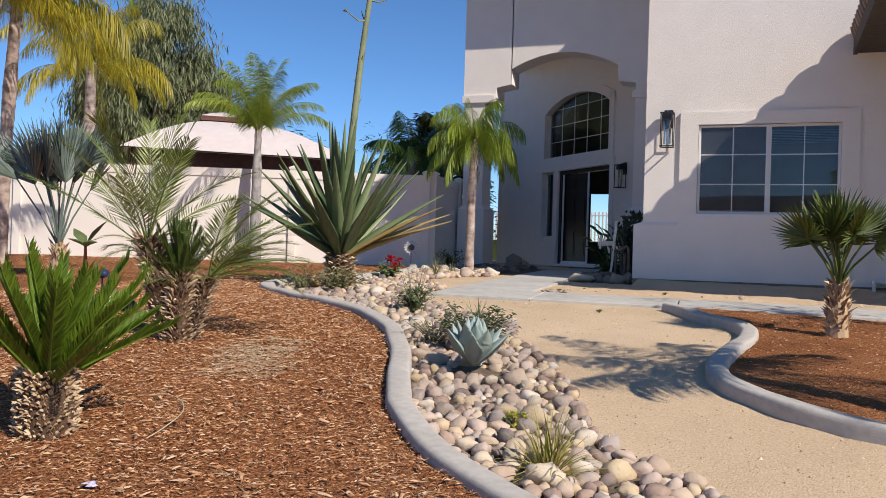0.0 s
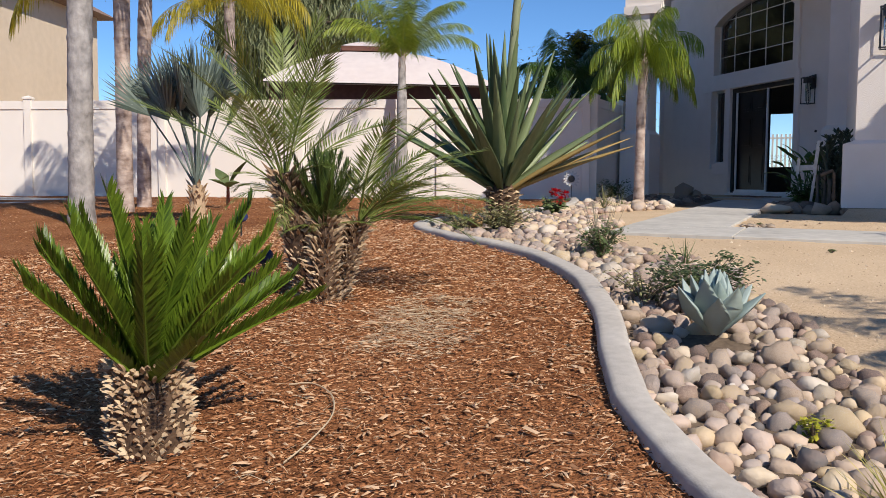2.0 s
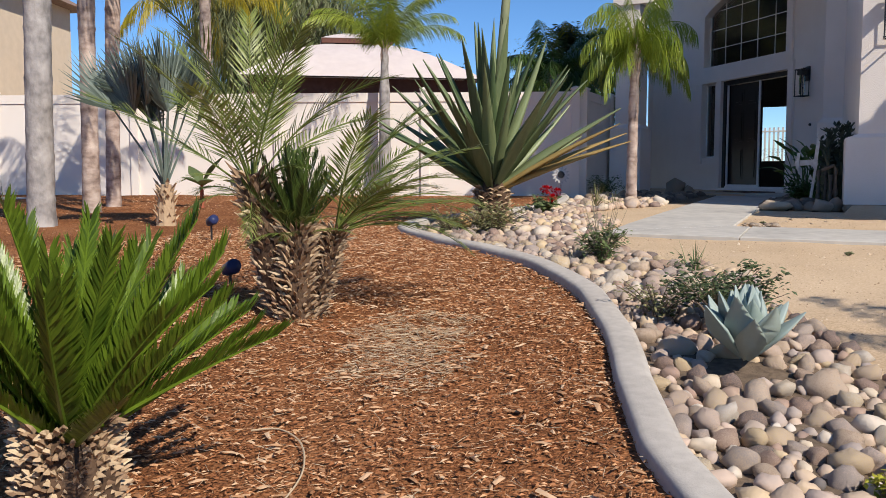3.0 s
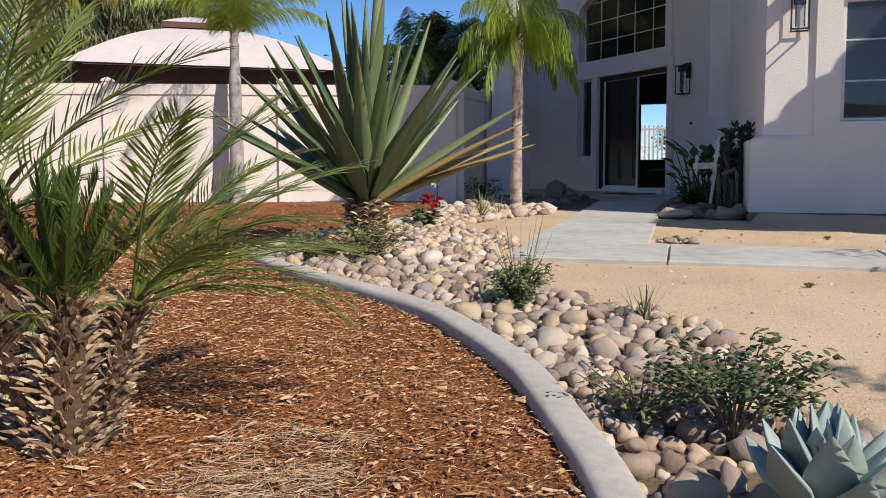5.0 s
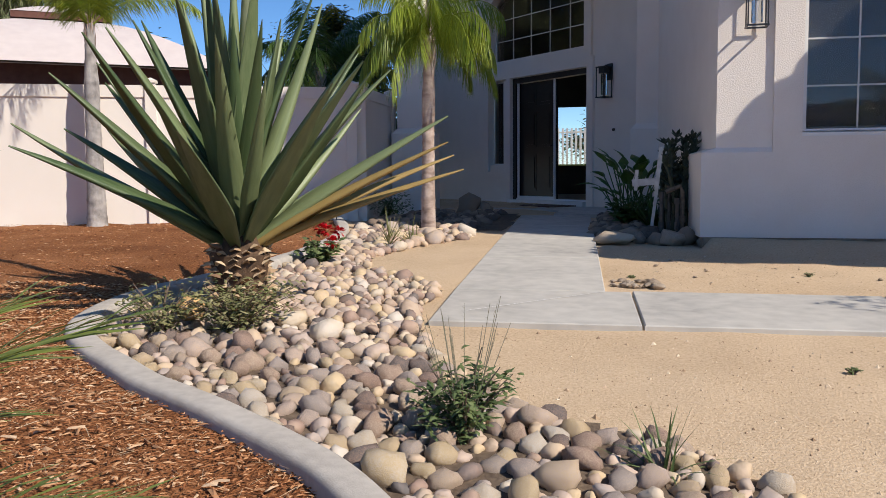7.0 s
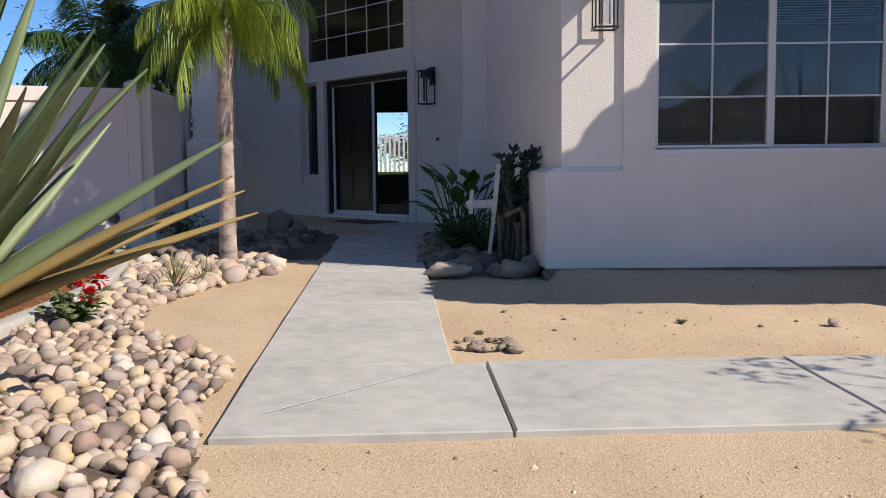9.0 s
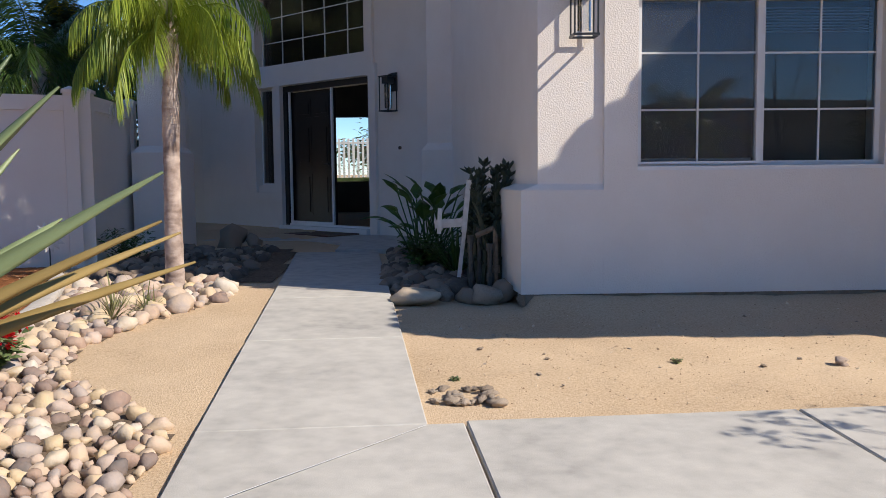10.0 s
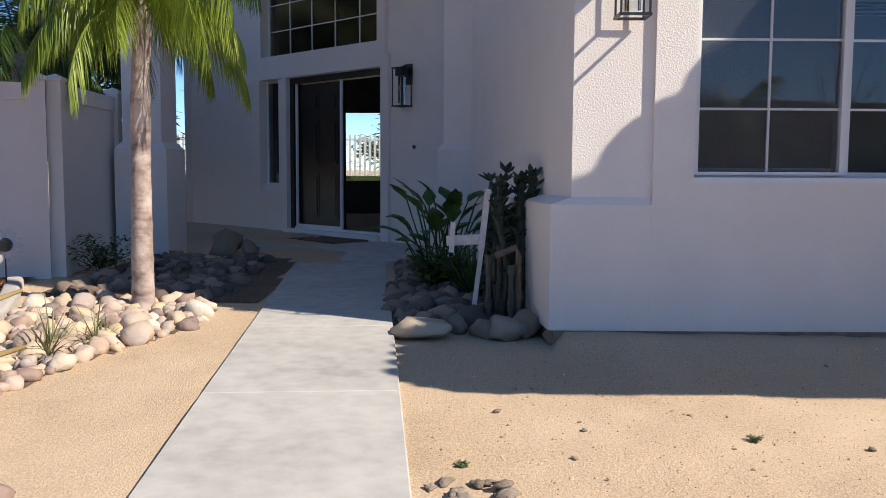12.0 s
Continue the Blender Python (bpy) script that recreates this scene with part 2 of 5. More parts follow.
# ---- mesh helpers ----
class Geo:
    """Collects vertices and faces for one mesh."""

    def __init__(self):
        self.v, self.f = [], []

    def add(self, vs, fs):
        o = len(self.v)
        self.v += [tuple(p) for p in vs]
        self.f += [tuple(o + i for i in q) for q in fs]

    def box(self, x0, y0, z0, x1, y1, z1, m=None):
        ps = [Vector((x, y, z)) for z in (z0, z1) for x, y in ((x0, y0), (x1, y0), (x1, y1), (x0, y1))]
        if m is not None:
            ps = [m @ p for p in ps]
        self.add(ps, [(3, 2, 1, 0), (4, 5, 6, 7), (0, 1, 5, 4), (1, 2, 6, 5), (2, 3, 7, 6), (3, 0, 4, 7)])

    def prism(self, poly, z0, z1):
        """Upright prism over a counter-clockwise outline."""
        k = len(poly)
        self.add([(x, y, z0) for x, y in poly] + [(x, y, z1) for x, y in poly],
                 [tuple(range(k - 1, -1, -1)), tuple(range(k, 2 * k))] + [(i, (i + 1) % k, k + (i + 1) % k, k + i) for i in range(k)])

    def tube(self, path, radii, sides=8, cap=True):
        path = [Vector(p) for p in path]
        rings = []
        up = Vector((0.3, 0.9, 0.1))
        for i, p in enumerate(path):
            d = (path[min(i + 1, len(path) - 1)] - path[max(i - 1, 0)]).normalized()
            a = d.cross(up)
            if a.length < 0.05:
                a = d.cross(Vector((1, 0, 0)))
            a.normalize()
            b = d.cross(a)
            r = radii[i] if hasattr(radii, "__len__") else radii
            rings.append([p + r * (math.cos(t) * a + math.sin(t) * b) for t in (2 * math.pi * j / sides for j in range(sides))])
        fs = [(i * sides + j, i * sides + (j + 1) % sides, (i + 1) * sides + (j + 1) % sides, (i + 1) * sides + j) for i in range(len(path) - 1) for j in range(sides)]
        if cap:
            fs += [tuple(range(sides - 1, -1, -1)), tuple(range((len(path) - 1) * sides, len(path) * sides))]
        self.add([q for r in rings for q in r], fs)

    def blade(self, base, way, side, length, width, droop=0.0, steps=3, fold=0.0, belly=0.35, thick=0.0):
        """A tapered leaf that starts at base, bends down by droop and is widest at belly."""
        p, d = Vector(base), Vector(way).normalized()
        s = Vector(side).normalized()
        rows = []
        for i in range(steps + 1):
            t = i / steps
            w = width * (min(1, (t + 0.12) / (belly + 0.12)) if t < belly else max(0.02, ((1 - t) / (1 - belly)) ** 0.8))
            nrm = s.cross(d).normalized()
            mid = p - nrm * fold * w
            rows.append((p - s * w / 2, mid, p + s * w / 2, nrm * thick * (1 - 0.85 * t)))
            d = (d + Vector((0, 0, -droop / steps))).normalized()
            s = (s - d * s.dot(d)).normalized()
            p = p + d * length / steps
        vs = [q for a, b, c, _ in rows for q in (a, b, c)]
        fs = []
        for i in range(steps):
            o = 3 * i
            fs += [(o, o + 1, o + 4, o + 3), (o + 1, o + 2, o + 5, o + 4)]
        if thick:
            k = len(vs)
            vs += [q - h for a, b, c, h in rows for q in (a * 0.85 + b * 0.15, b - h * 0.6, c * 0.85 + b * 0.15)]
            for i in range(steps):
                o = k + 3 * i
                fs += [(o + 3, o + 4, o + 1, o), (o + 4, o + 5, o + 2, o + 1), (3 * i, 3 * i + 3, o + 3, o), (o + 2, o + 5, 3 * i + 5, 3 * i + 2)]
        self.add(vs, fs)

    def mesh(self, name, material, smooth=False):
        me = bpy.data.meshes.new(name)
        me.from_pydata(self.v, [], self.f)
        me.materials.append(material)
        if smooth:
            me.polygons.foreach_set("use_smooth", [True] * len(me.polygons))
        me.update()
        return me


def part(name, geo, material, parent=None, label="", smooth=False, m=None):
    """One mesh object under a thing; geo may be a Geo or a ready mesh."""
    me = geo.mesh(name, material, smooth) if isinstance(geo, Geo) else geo
    ob = new(name, me)
    ob.parent = parent
    if m is not None:
        ob.matrix_basis = m
    if label:
        tagged(ob, label)
    return ob


def thing(name, at, label, category, group="", turn=0.0, kind=""):
    ob = new(name)
    ob.matrix_basis = pose(*at, 0, 0, turn)
    return tagged(ob, label, category, group, kind)


def setting(name, geo, material, label="", smooth=False, category=""):
    return tagged(part(name, geo, material, None, label, smooth), category=category, kind="structure")


def rnd(a, b):
    return random.uniform(a, b)


# ---- ground ----
GY = [-60, -12, -4, 0, 4, 6, 8, 10.7, 14, 20, 30, 4000]
GZ = [-0.9, -0.75, -0.38, -0.02, 0.35, 0.55, 0.68, 0.775, 0.85, 0.98, 1.0, 1.0]
CF, SF = math.cos(radians(25)), math.sin(radians(25))


def g(x, y):
    """Height of the yard, which rises towards the house."""
    return float(np.interp(-x * SF + y * CF, GY, GZ))


def catmull(pts, n=8):
    out = []
    P = [pts[0]] + list(pts) + [pts[-1]]
    for i in range(1, len(P) - 2):
        a, b, c, d = (Vector(q) for q in P[i - 1:i + 3])
        for k in range(n):
            t = k / n
            out.append(0.5 * (2 * b + (c - a) * t + (2 * a - 5 * b + 4 * c - d) * t * t + (3 * b - a - 3 * c + d) * t ** 3))
    return out + [Vector(pts[-1])]


def inside(x, y, poly):
    r = False
    for i in range(len(poly)):
        (x0, y0), (x1, y1) = poly[i], poly[i - 1]
        if (y0 > y) != (y1 > y) and x < (x1 - x0) * (y - y0) / (y1 - y0) + x0:
            r = not r
    return r


def sheet(xs, ys, height, keep=None):
    geo = Geo()
    k = len(ys)
    geo.v = [(x, y, height(x, y)) for x in xs for y in ys]
    geo.f = [(i * k + j, (i + 1) * k + j, (i + 1) * k + j + 1, i * k + j + 1) for i in range(len(xs) - 1) for j in range(k - 1)
             if keep is None or keep((xs[i] + xs[i + 1]) / 2, (ys[j] + ys[j + 1]) / 2)]
    return geo


xs = [-3000, -800, -250, -100, -50, -30, -22, -18] + list(np.arange(-17, -6.1, 0.5)) + list(np.arange(-6, 2.01, 0.08)) + [3, 5, 8, 12, 20, 40, 100, 300, 900, 3000]
ys = [-3000, -800, -250, -100, -50, -25, -12] + list(np.arange(-8, 1.9, 0.5)) + list(np.arange(2, 14.01, 0.08)) + [15, 16, 17, 18.5, 20, 22, 25, 30, 40, 60, 100, 300, 900, 3000]


def sand_z(x, y):
    """The sand: gently uneven, banked up against the wall of the house."""
    bank = min(1, max(0, (y - 12.2 + 0.15 * noise.noise((x * 2.1, 4, 0))) / 0.6)) * (1 if x > -1.8 and y < 13.2 else 0)
    lumps = 0.011 * noise.noise((x * 6.5, y * 6.5, 8)) * min(1, max(0, (y - 9.8) / 0.8))
    return g(x, y) + 0.1 * bank * bank * (3 - 2 * bank) + lumps + 0.014 * (noise.noise((x * 1.3, y * 1.3, 0)) + 0.6 * noise.noise((x * 4, y * 4, 3)))


ground = setting("ground", sheet(xs, ys, sand_z), SAND,
                 "tan decomposed granite yard with fine gravel", True, "ground")

KERB_L = [(2.6, 2.0), (0.9, 2.12), (0.0, 2.46), (-0.5, 2.8), (-0.93, 3.12), (-1.3, 3.45), (-1.65, 3.93), (-1.8, 4.22), (-1.96, 4.59), (-2.15, 5.06), (-2.36, 5.47), (-2.6, 5.92), (-2.97, 6.4), (-3.22, 6.68),
          (-3.45, 6.85), (-3.75, 7.05), (-4.05, 7.24), (-4.35, 7.45), (-4.7, 7.74), (-5.05, 8.12), (-5.24, 8.62), (-5.3, 9.15), (-5.24, 9.6), (-5.17, 10.4), (-5.2, 11.5), (-5.35, 12.6), (-5.7, 13.8), (-6.15, 14.9)]
KERB_R = [(-0.92, 8.82), (-0.8, 8.62), (-0.51, 8.09), (-0.26, 7.78), (-0.14, 7.38), (-0.15, 6.9), (-0.24, 6.32), (-0.29, 5.9), (-0.26, 5.49), (-0.1, 5.2), (0.13, 4.96), (0.34, 4.82), (0.55, 4.72), (1.3, 4.45), (2.6, 4.2), (4.0, 4.15)]


def kerb(name, pts, label):
    geo = Geo()
    line = catmull([(x, y, 0) for x, y in pts], 6)
    prof = [(-0.072, -0.06), (-0.071, 0.057), (-0.067, 0.073), (-0.057, 0.083), (-0.04, 0.087), (0.035, 0.087), (0.052, 0.082), (0.062, 0.07), (0.066, 0.052), (0.068, -0.06)]
    k = len(prof)
    for i, p in enumerate(line):
        d = (line[min(i + 1, len(line) - 1)] - line[max(i - 1, 0)]).normalized()
        s = Vector((d.y, -d.x, 0))
        w = 0.006 * noise.noise((p.x * 3, p.y * 3, 1))
        geo.v += [tuple(p + s * (a + w) + Vector((0, 0, g(p.x, p.y) + b + w))) for a, b in prof]
        if i:
            o = (i - 1) * k
            geo.f += [(o + j, o + j + 1, o + k + j + 1, o + k + j) for j in range(k - 1)]
    geo.f += [tuple(range(k)), tuple(range(len(geo.v) - 1, len(geo.v) - k - 1, -1))]
    return setting(name, geo, KERB, label, True, "kerb"), line


kerb_left, line_left = kerb("kerb_1", KERB_L, "curving grey concrete garden edging beside river rocks")
kerb_right, line_right = kerb("kerb_2", KERB_R, "curving grey concrete edging round the mulch bed")
FENCE_A, FENCE_B = (-17.5, 10.2), (-6.13, 15.39)
BED_L = [(p.x, p.y) for p in line_left] + [FENCE_B, FENCE_A, (-17.5, -8), (2.6, -8)]
BED_R = [(p.x, p.y) for p in line_right] + [(4.0, 8.95), (-0.9, 9.0)]


def mulch_z(x, y):
    return g(x, y) + 0.032 + 0.018 * noise.noise((x * 1.1, y * 1.1, 5)) + 0.012 * noise.noise((x * 7, y * 7, 2)) + 0.008 * noise.noise((x * 19, y * 19, 2))


def axis(a, b, fa, fb, fine, coarse):
    return list(np.arange(a, fa, coarse)) + list(np.arange(fa, fb, fine)) + list(np.arange(fb, b + coarse, coarse))


setting("mulch_bed_1", sheet(axis(-17.6, 2.6, -6.5, 0.4, 0.05, 0.3), axis(-8, 15.4, 1.0, 9.0, 0.05, 0.3), mulch_z, lambda x, y: inside(x, y, BED_L)), MULCH, "reddish-brown shredded bark mulch bed", True, "mulch")
setting("mulch_bed_2", sheet(axis(-1.2, 4, -1, 2, 0.06, 0.3), axis(4, 9, 4, 9, 0.06, 0.3), mulch_z, lambda x, y: inside(x, y, BED_R)), MULCH, "reddish-brown shredded bark mulch bed", True, "mulch")


def chips(name, poly, count, box, material, label, kinds, lift=0.016):
    """Loose scraps on the mulch; kinds: share, shortest, longest, narrowest, widest."""
    geo = Geo()
    made = 0
    while made < count:
        x, y = rnd(box[0], box[1]), rnd(box[2], box[3])
        if not inside(x, y, poly):
            continue
        made += 1
        near = 1.0 if y < 9 else 1.4
        pick = random.random()
        for share, l0, l1, w0, w1 in kinds:
            pick -= share
            if pick < 0:
                break
        a = rnd(0, math.pi)
        l, w = rnd(l0, l1) * near, rnd(w0, w1) * near
        d, tilt = Vector((math.cos(a), math.sin(a), rnd(-0.22, 0.22))).normalized(), rnd(-0.4, 0.4)
        s = Vector((-math.sin(a), math.cos(a), tilt)).normalized()
        c = Vector((x, y, mulch_z(x, y) + rnd(0.003, lift)))
        n = d.cross(s) * min(0.004, w * 0.5)
        h, k = d * l / 2, s * w / 2
        geo.add([c - h - k * rnd(0.2, 0.9), c + h - k, c + h * rnd(0.6, 1) + k, c - h * rnd(0.7, 1) + k * 0.8, c + n * 1.5], [(0, 1, 4), (1, 2, 4), (2, 3, 4), (3, 0, 4)])
    return tagged(part(name, geo, material, None, label), category="wood chips", kind="stuff")


FINE = [(0.55, 0.008, 0.028, 0.0024, 0.0055), (0.3, 0.02, 0.052, 0.0015, 0.003), (0.15, 0.014, 0.034, 0.005, 0.011)]
FLAKES = [(0.75, 0.018, 0.042, 0.006, 0.014), (0.25, 0.035, 0.075, 0.01, 0.022)]
NEEDLES = [(1.0, 0.04, 0.13, 0.0012, 0.0026)]
chips("wood_chips", BED_L, 115000, (-6.5, 0.6, 1.2, 9.5), CHIP, "fine reddish-brown shredded bark on the mulch", FINE)
chips("wood_chips", BED_L, 12000, (-12, -4, 3, 15), CHIP, "fine reddish-brown shredded bark on the mulch", FINE)
chips("wood_chips", BED_R, 6000, (-1, 2, 4.2, 9), CHIP, "fine reddish-brown shredded bark on the mulch", FINE)
chips("bark_flakes", BED_L, 6500, (-6.5, 0.6, 1.2, 9.5), FLAKE, "larger pale tan bark flakes on the mulch", FLAKES, 0.022)
chips("dry_needles", BED_L, 2200, (-5.5, 0.6, 1.2, 8.0), STRAW, "long pale dry needles on the mulch", NEEDLES, 0.024)
for cx, cy_ in ((-2.8, 4.37), (-3.05, 4.9), (-2.95, 4.65)):
    chips("dry_needles", BED_L, 420, (cx - 0.22, cx + 0.22, cy_ - 0.25, cy_ + 0.25), STRAW, "greyish patch of dried straw on the mulch", NEEDLES, 0.024)


# ---- walkway ----
walkway = tagged(new("walkway"), "light grey broom-finished concrete garden walk", "path", kind="structure")


def slab(x0, y0, x1, y1, top=0.03):
    geo = Geo()
    i = 0.006
    lo = [(x0, y0), (x1, y0), (x1, y1), (x0, y1)]
    hi = [(x0 + i, y0 + i), (x1 - i, y0 + i), (x1 - i, y1 - i), (x0 + i, y1 - i)]
    lo, hi = ([(x - 0.075 * (y - 10), y + 0.1 * (x + 2.6)) for x, y in q] for q in (lo, hi))
    geo.add([(x, y, g(x, y) - 0.09) for x, y in lo] + [(x, y, g(x, y) + top - i) for x, y in lo] + [(x, y, g(x, y) + top) for x, y in hi],
            [(0, 1, 5, 4), (1, 2, 6, 5), (2, 3, 7, 6), (3, 0, 4, 7), (4, 5, 9, 8), (5, 6, 10, 9), (6, 7, 11, 10), (7, 4, 8, 11), (8, 9, 10, 11)])
    part("concrete_slab", geo, CONCRETE, walkway)


slab(-3.55, 8.94, -2.445, 9.955)
for y0, y1 in ((9.96, 11.7), (11.708, 13.3), (13.308, 14.9), (14.908, 16.6)):
    slab(-3.55, y0, -2.6, y1)
for i in range(6):
    slab(-2.432 + 1.5 * i, 8.94, -0.945 + 1.5 * i, 9.985)
score = Geo()
score.add([(x - 0.075 * (y - 10), y + 0.1 * (x + 2.6), g(x, y) + 0.033) for x, y in ((-2.615, 9.93), (-2.607, 9.93), (-3.38, 9.2), (-3.388, 9.2))], [(0, 1, 2, 3)])
part("score_line", score, PAINT, walkway, "pale diagonal scratch across the concrete")
slab(-15.5, 10.2, -12.7, 12)

# ---- house ----
WX, WY, WTOP = -1.73, 12.87, 6.9          # front-left corner of the wing and its eaves
PX, PY = -2.2, 17.0                       # where the wing's side meets the porch arch


def holed_wall(width, height, thick, holes):
    """An upright slab in the xz-plane, its face at y = 0, with rectangular holes cut through it."""
    geo = Geo()
    us = sorted({0, width, *[h[0] for h in holes], *[h[2] for h in holes]})
    vs = sorted({0, height, *[h[1] for h in holes], *[h[3] for h in holes]})
    for i in range(len(us) - 1):
        for j in range(len(vs) - 1):
            cu, cv = (us[i] + us[i + 1]) / 2, (vs[j] + vs[j + 1]) / 2
            if not any(h[0] < cu < h[2] and h[1] < cv < h[3] for h in holes):
                a, b, c, d = us[i], us[i + 1], vs[j], vs[j + 1]
                geo.add([(a, 0, c), (b, 0, c), (b, 0, d), (a, 0, d)], [(0, 1, 2, 3)])
                geo.add([(a, thick, c), (b, thick, c), (b, thick, d), (a, thick, d)], [(3, 2, 1, 0)])
    for a, c, b, d in list(holes) + [(0, 0, width, height)]:
        geo.add([(x, y, z) for y in (0, thick) for x, z in ((a, c), (b, c), (b, d), (a, d))], [(0, 1, 5, 4), (1, 2, 6, 5), (2, 3, 7, 6), (3, 0, 4, 7)])
    return geo


def moved(ob, m):
    ob.matrix_basis = m
    return ob


Z0 = 0.6
# front of the wing, with its window
moved(setting("wall_front", holed_wall(5.0, WTOP - Z0 - 0.3, 0.25, [(0.74, 1.87 - Z0, 2.6, 3.13 - Z0), (0.77, 4.93 - Z0, 2.2, 6.2 - Z0)]), STUCCO, "off-white stucco wall, rough textured", category="wall"), pose(WX, WY, Z0))
sx, sy = PX - WX, PY - WY
moved(setting("wall_side", holed_wall(math.hypot(sx, sy) + 1.3, WTOP - Z0, 0.25, []), STUCCO, "off-white stucco side wall of the wing", category="wall"),
             pose(PX + sx * 0.315, PY + sy * 0.315, Z0, 0, 0, math.degrees(math.atan2(-sy, -sx))))
geo = Geo()
geo.prism([(WX - 0.02, WY - 0.03), (-1.24, WY - 0.03), (-1.24, WY + 0.05), (WX - 0.02, WY + 0.05)], 0.92, 1.70)
geo.prism([(WX - 0.13, WY - 0.025), (WX + 0.02, WY - 0.025), (WX + 0.02 - 0.16, WY + 1.6), (WX - 0.13 - 0.16, WY + 1.6)], 0.92, 1.70)
geo.add([(WX - 0.13, WY - 0.03, 1.70), (-1.24, WY - 0.03, 1.70), (-1.24, WY + 0.0, 1.745), (WX, WY, 1.745), (WX - 0.3, WY + 1.6, 1.70), (WX - 0.16, WY + 1.6, 1.745)], [(0, 1, 2, 3), (0, 3, 5, 4)])
setting("trim_base", geo, STUCCO, "thicker stucco base course with a sloped ledge", category="trim")
# added band along the wall foot, standing in for the dirt bank
geo = Geo()
geo.box(WX - 0.1, WY - 0.015, 0.4, 3.2, WY + 0.1, 0.935)
setting("footing", geo, PLINTH, "brown band under the stucco, coloured as banked dirt", category="footing")
# raised stucco surround of the window
geo = Geo()
a0, a1, b0, b1 = -1.24, 1.1, 1.84, 3.31
geo.box(a0, WY - 0.034, 0.92, 2.28, WY + 0.03, 1.84)
geo.box(a0, WY - 0.036, 3.13, a1, WY + 0.03, b1)
geo.box(a0, WY - 0.036, b0, -0.99, WY + 0.03, 3.13)
geo.box(0.87, WY - 0.036, b0, a1, WY + 0.03, 3.13)
setting("trim_window", geo, STUCCO, "raised off-white stucco band round the window", category="trim")


def sash(x0, x1, z0, z1, y, cols, rows, parent, frame_w=0.035, paint=None):
    """A window light: frame, pane and thin grid bars, in the xz-plane."""
    paint = paint or PAINT
    f = Geo()
    w = frame_w
    f.box(x0, y, z0, x0 + w, y + 0.045, z1)
    f.box(x1 - w, y, z0, x1, y + 0.045, z1)
    f.box(x0 + w, y, z0, x1 - w, y + 0.045, z0 + w)
    f.box(x0 + w, y, z1 - w, x1 - w, y + 0.045, z1)
    part("window_frame", f, paint, parent)
    p = Geo()
    p.add([(x0 + w, y + 0.02, z0 + w), (x1 - w, y + 0.02, z0 + w), (x1 - w, y + 0.02, z1 - w), (x0 + w, y + 0.02, z1 - w)], [(0, 1, 2, 3)])
    pane = part("pane", p, GLASS, parent)
    pane.visible_shadow = False
    for i in range(1, cols):
        b = Geo()
        x = x0 + (x1 - x0) * i / cols
        b.box(x - 0.007, y + 0.012, z0 + w, x + 0.007, y + 0.03, z1 - w)
        part("grid_bar", b, paint, parent)
    for j in range(1, rows):
        b = Geo()
        z = z0 + (z1 - z0) * j / rows
        b.box(x0 + w, y + 0.013, z - 0.007, x1 - w, y + 0.031, z + 0.007)
        part("grid_bar", b, paint, parent)


window = tagged(new("window_1"), "white sliding window with a thin grid, dark room behind", "window", kind="structure")
sash(-0.99, -0.05, 1.87, 3.13, WY + 0.03, 2, 3, window)
sash(-0.05, 0.87, 1.87, 3.13, WY + 0.05, 2, 3, window)
geo = Geo()
geo.box(-1.01, WY - 0.03, 1.84, 0.89, WY + 0.1, 1.87)
part("window_sill", geo, PAINT, window)
mesh_ = Geo()
mesh_.add([(-0.955, WY + 0.02, 1.905), (-0.085, WY + 0.02, 1.905), (-0.085, WY + 0.02, 3.095), (-0.955, WY + 0.02, 3.095)], [(0, 1, 2, 3)])
part("insect_screen", mesh_, SCREEN, window, "fine grey insect screen")
geo = Geo()
for x0, z0, x1, z1 in ((-0.985, 1.885, -0.955, 3.115), (-0.085, 1.885, -0.06, 3.115), (-0.955, 1.885, -0.085, 1.905), (-0.955, 3.095, -0.085, 3.115)):
    geo.box(x0, WY + 0.012, z0, x1, WY + 0.028, z1)
part("screen_frame", geo, PAINT, window)
blind = thing("window_blind", (0, 0, 3.1), "grey slatted blind raised inside the window", "blind")
for i in range(9):
    geo = Geo()
    geo.box(-0.02, WY + 0.13, -0.05 - 0.022 * i, 0.84, WY + 0.165, -0.047 - 0.022 * i, pose(0, 0, 0))
    part("slat", geo, BLIND, blind)
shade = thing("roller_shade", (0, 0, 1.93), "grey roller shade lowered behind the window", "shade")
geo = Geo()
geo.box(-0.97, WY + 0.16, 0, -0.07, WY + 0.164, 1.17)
# cloth darkened like the room, so the pane's reflection stands out
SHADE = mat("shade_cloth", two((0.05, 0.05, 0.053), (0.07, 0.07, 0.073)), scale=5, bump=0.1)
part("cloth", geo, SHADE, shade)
geo = Geo()
geo.box(-0.97, WY + 0.155, -0.02, -0.07, WY + 0.17, 0.0)
part("hem_bar", geo, BLIND, shade)
window2 = tagged(new("window_2"), "white framed upper window", "window", kind="structure")
sash(-0.96, 0.47, 4.93, 6.2, WY + 0.05, 2, 2, window2)
# room behind the window, its dimness put into the wall colour
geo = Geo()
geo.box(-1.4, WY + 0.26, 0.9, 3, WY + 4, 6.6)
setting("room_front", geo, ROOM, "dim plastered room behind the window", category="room")

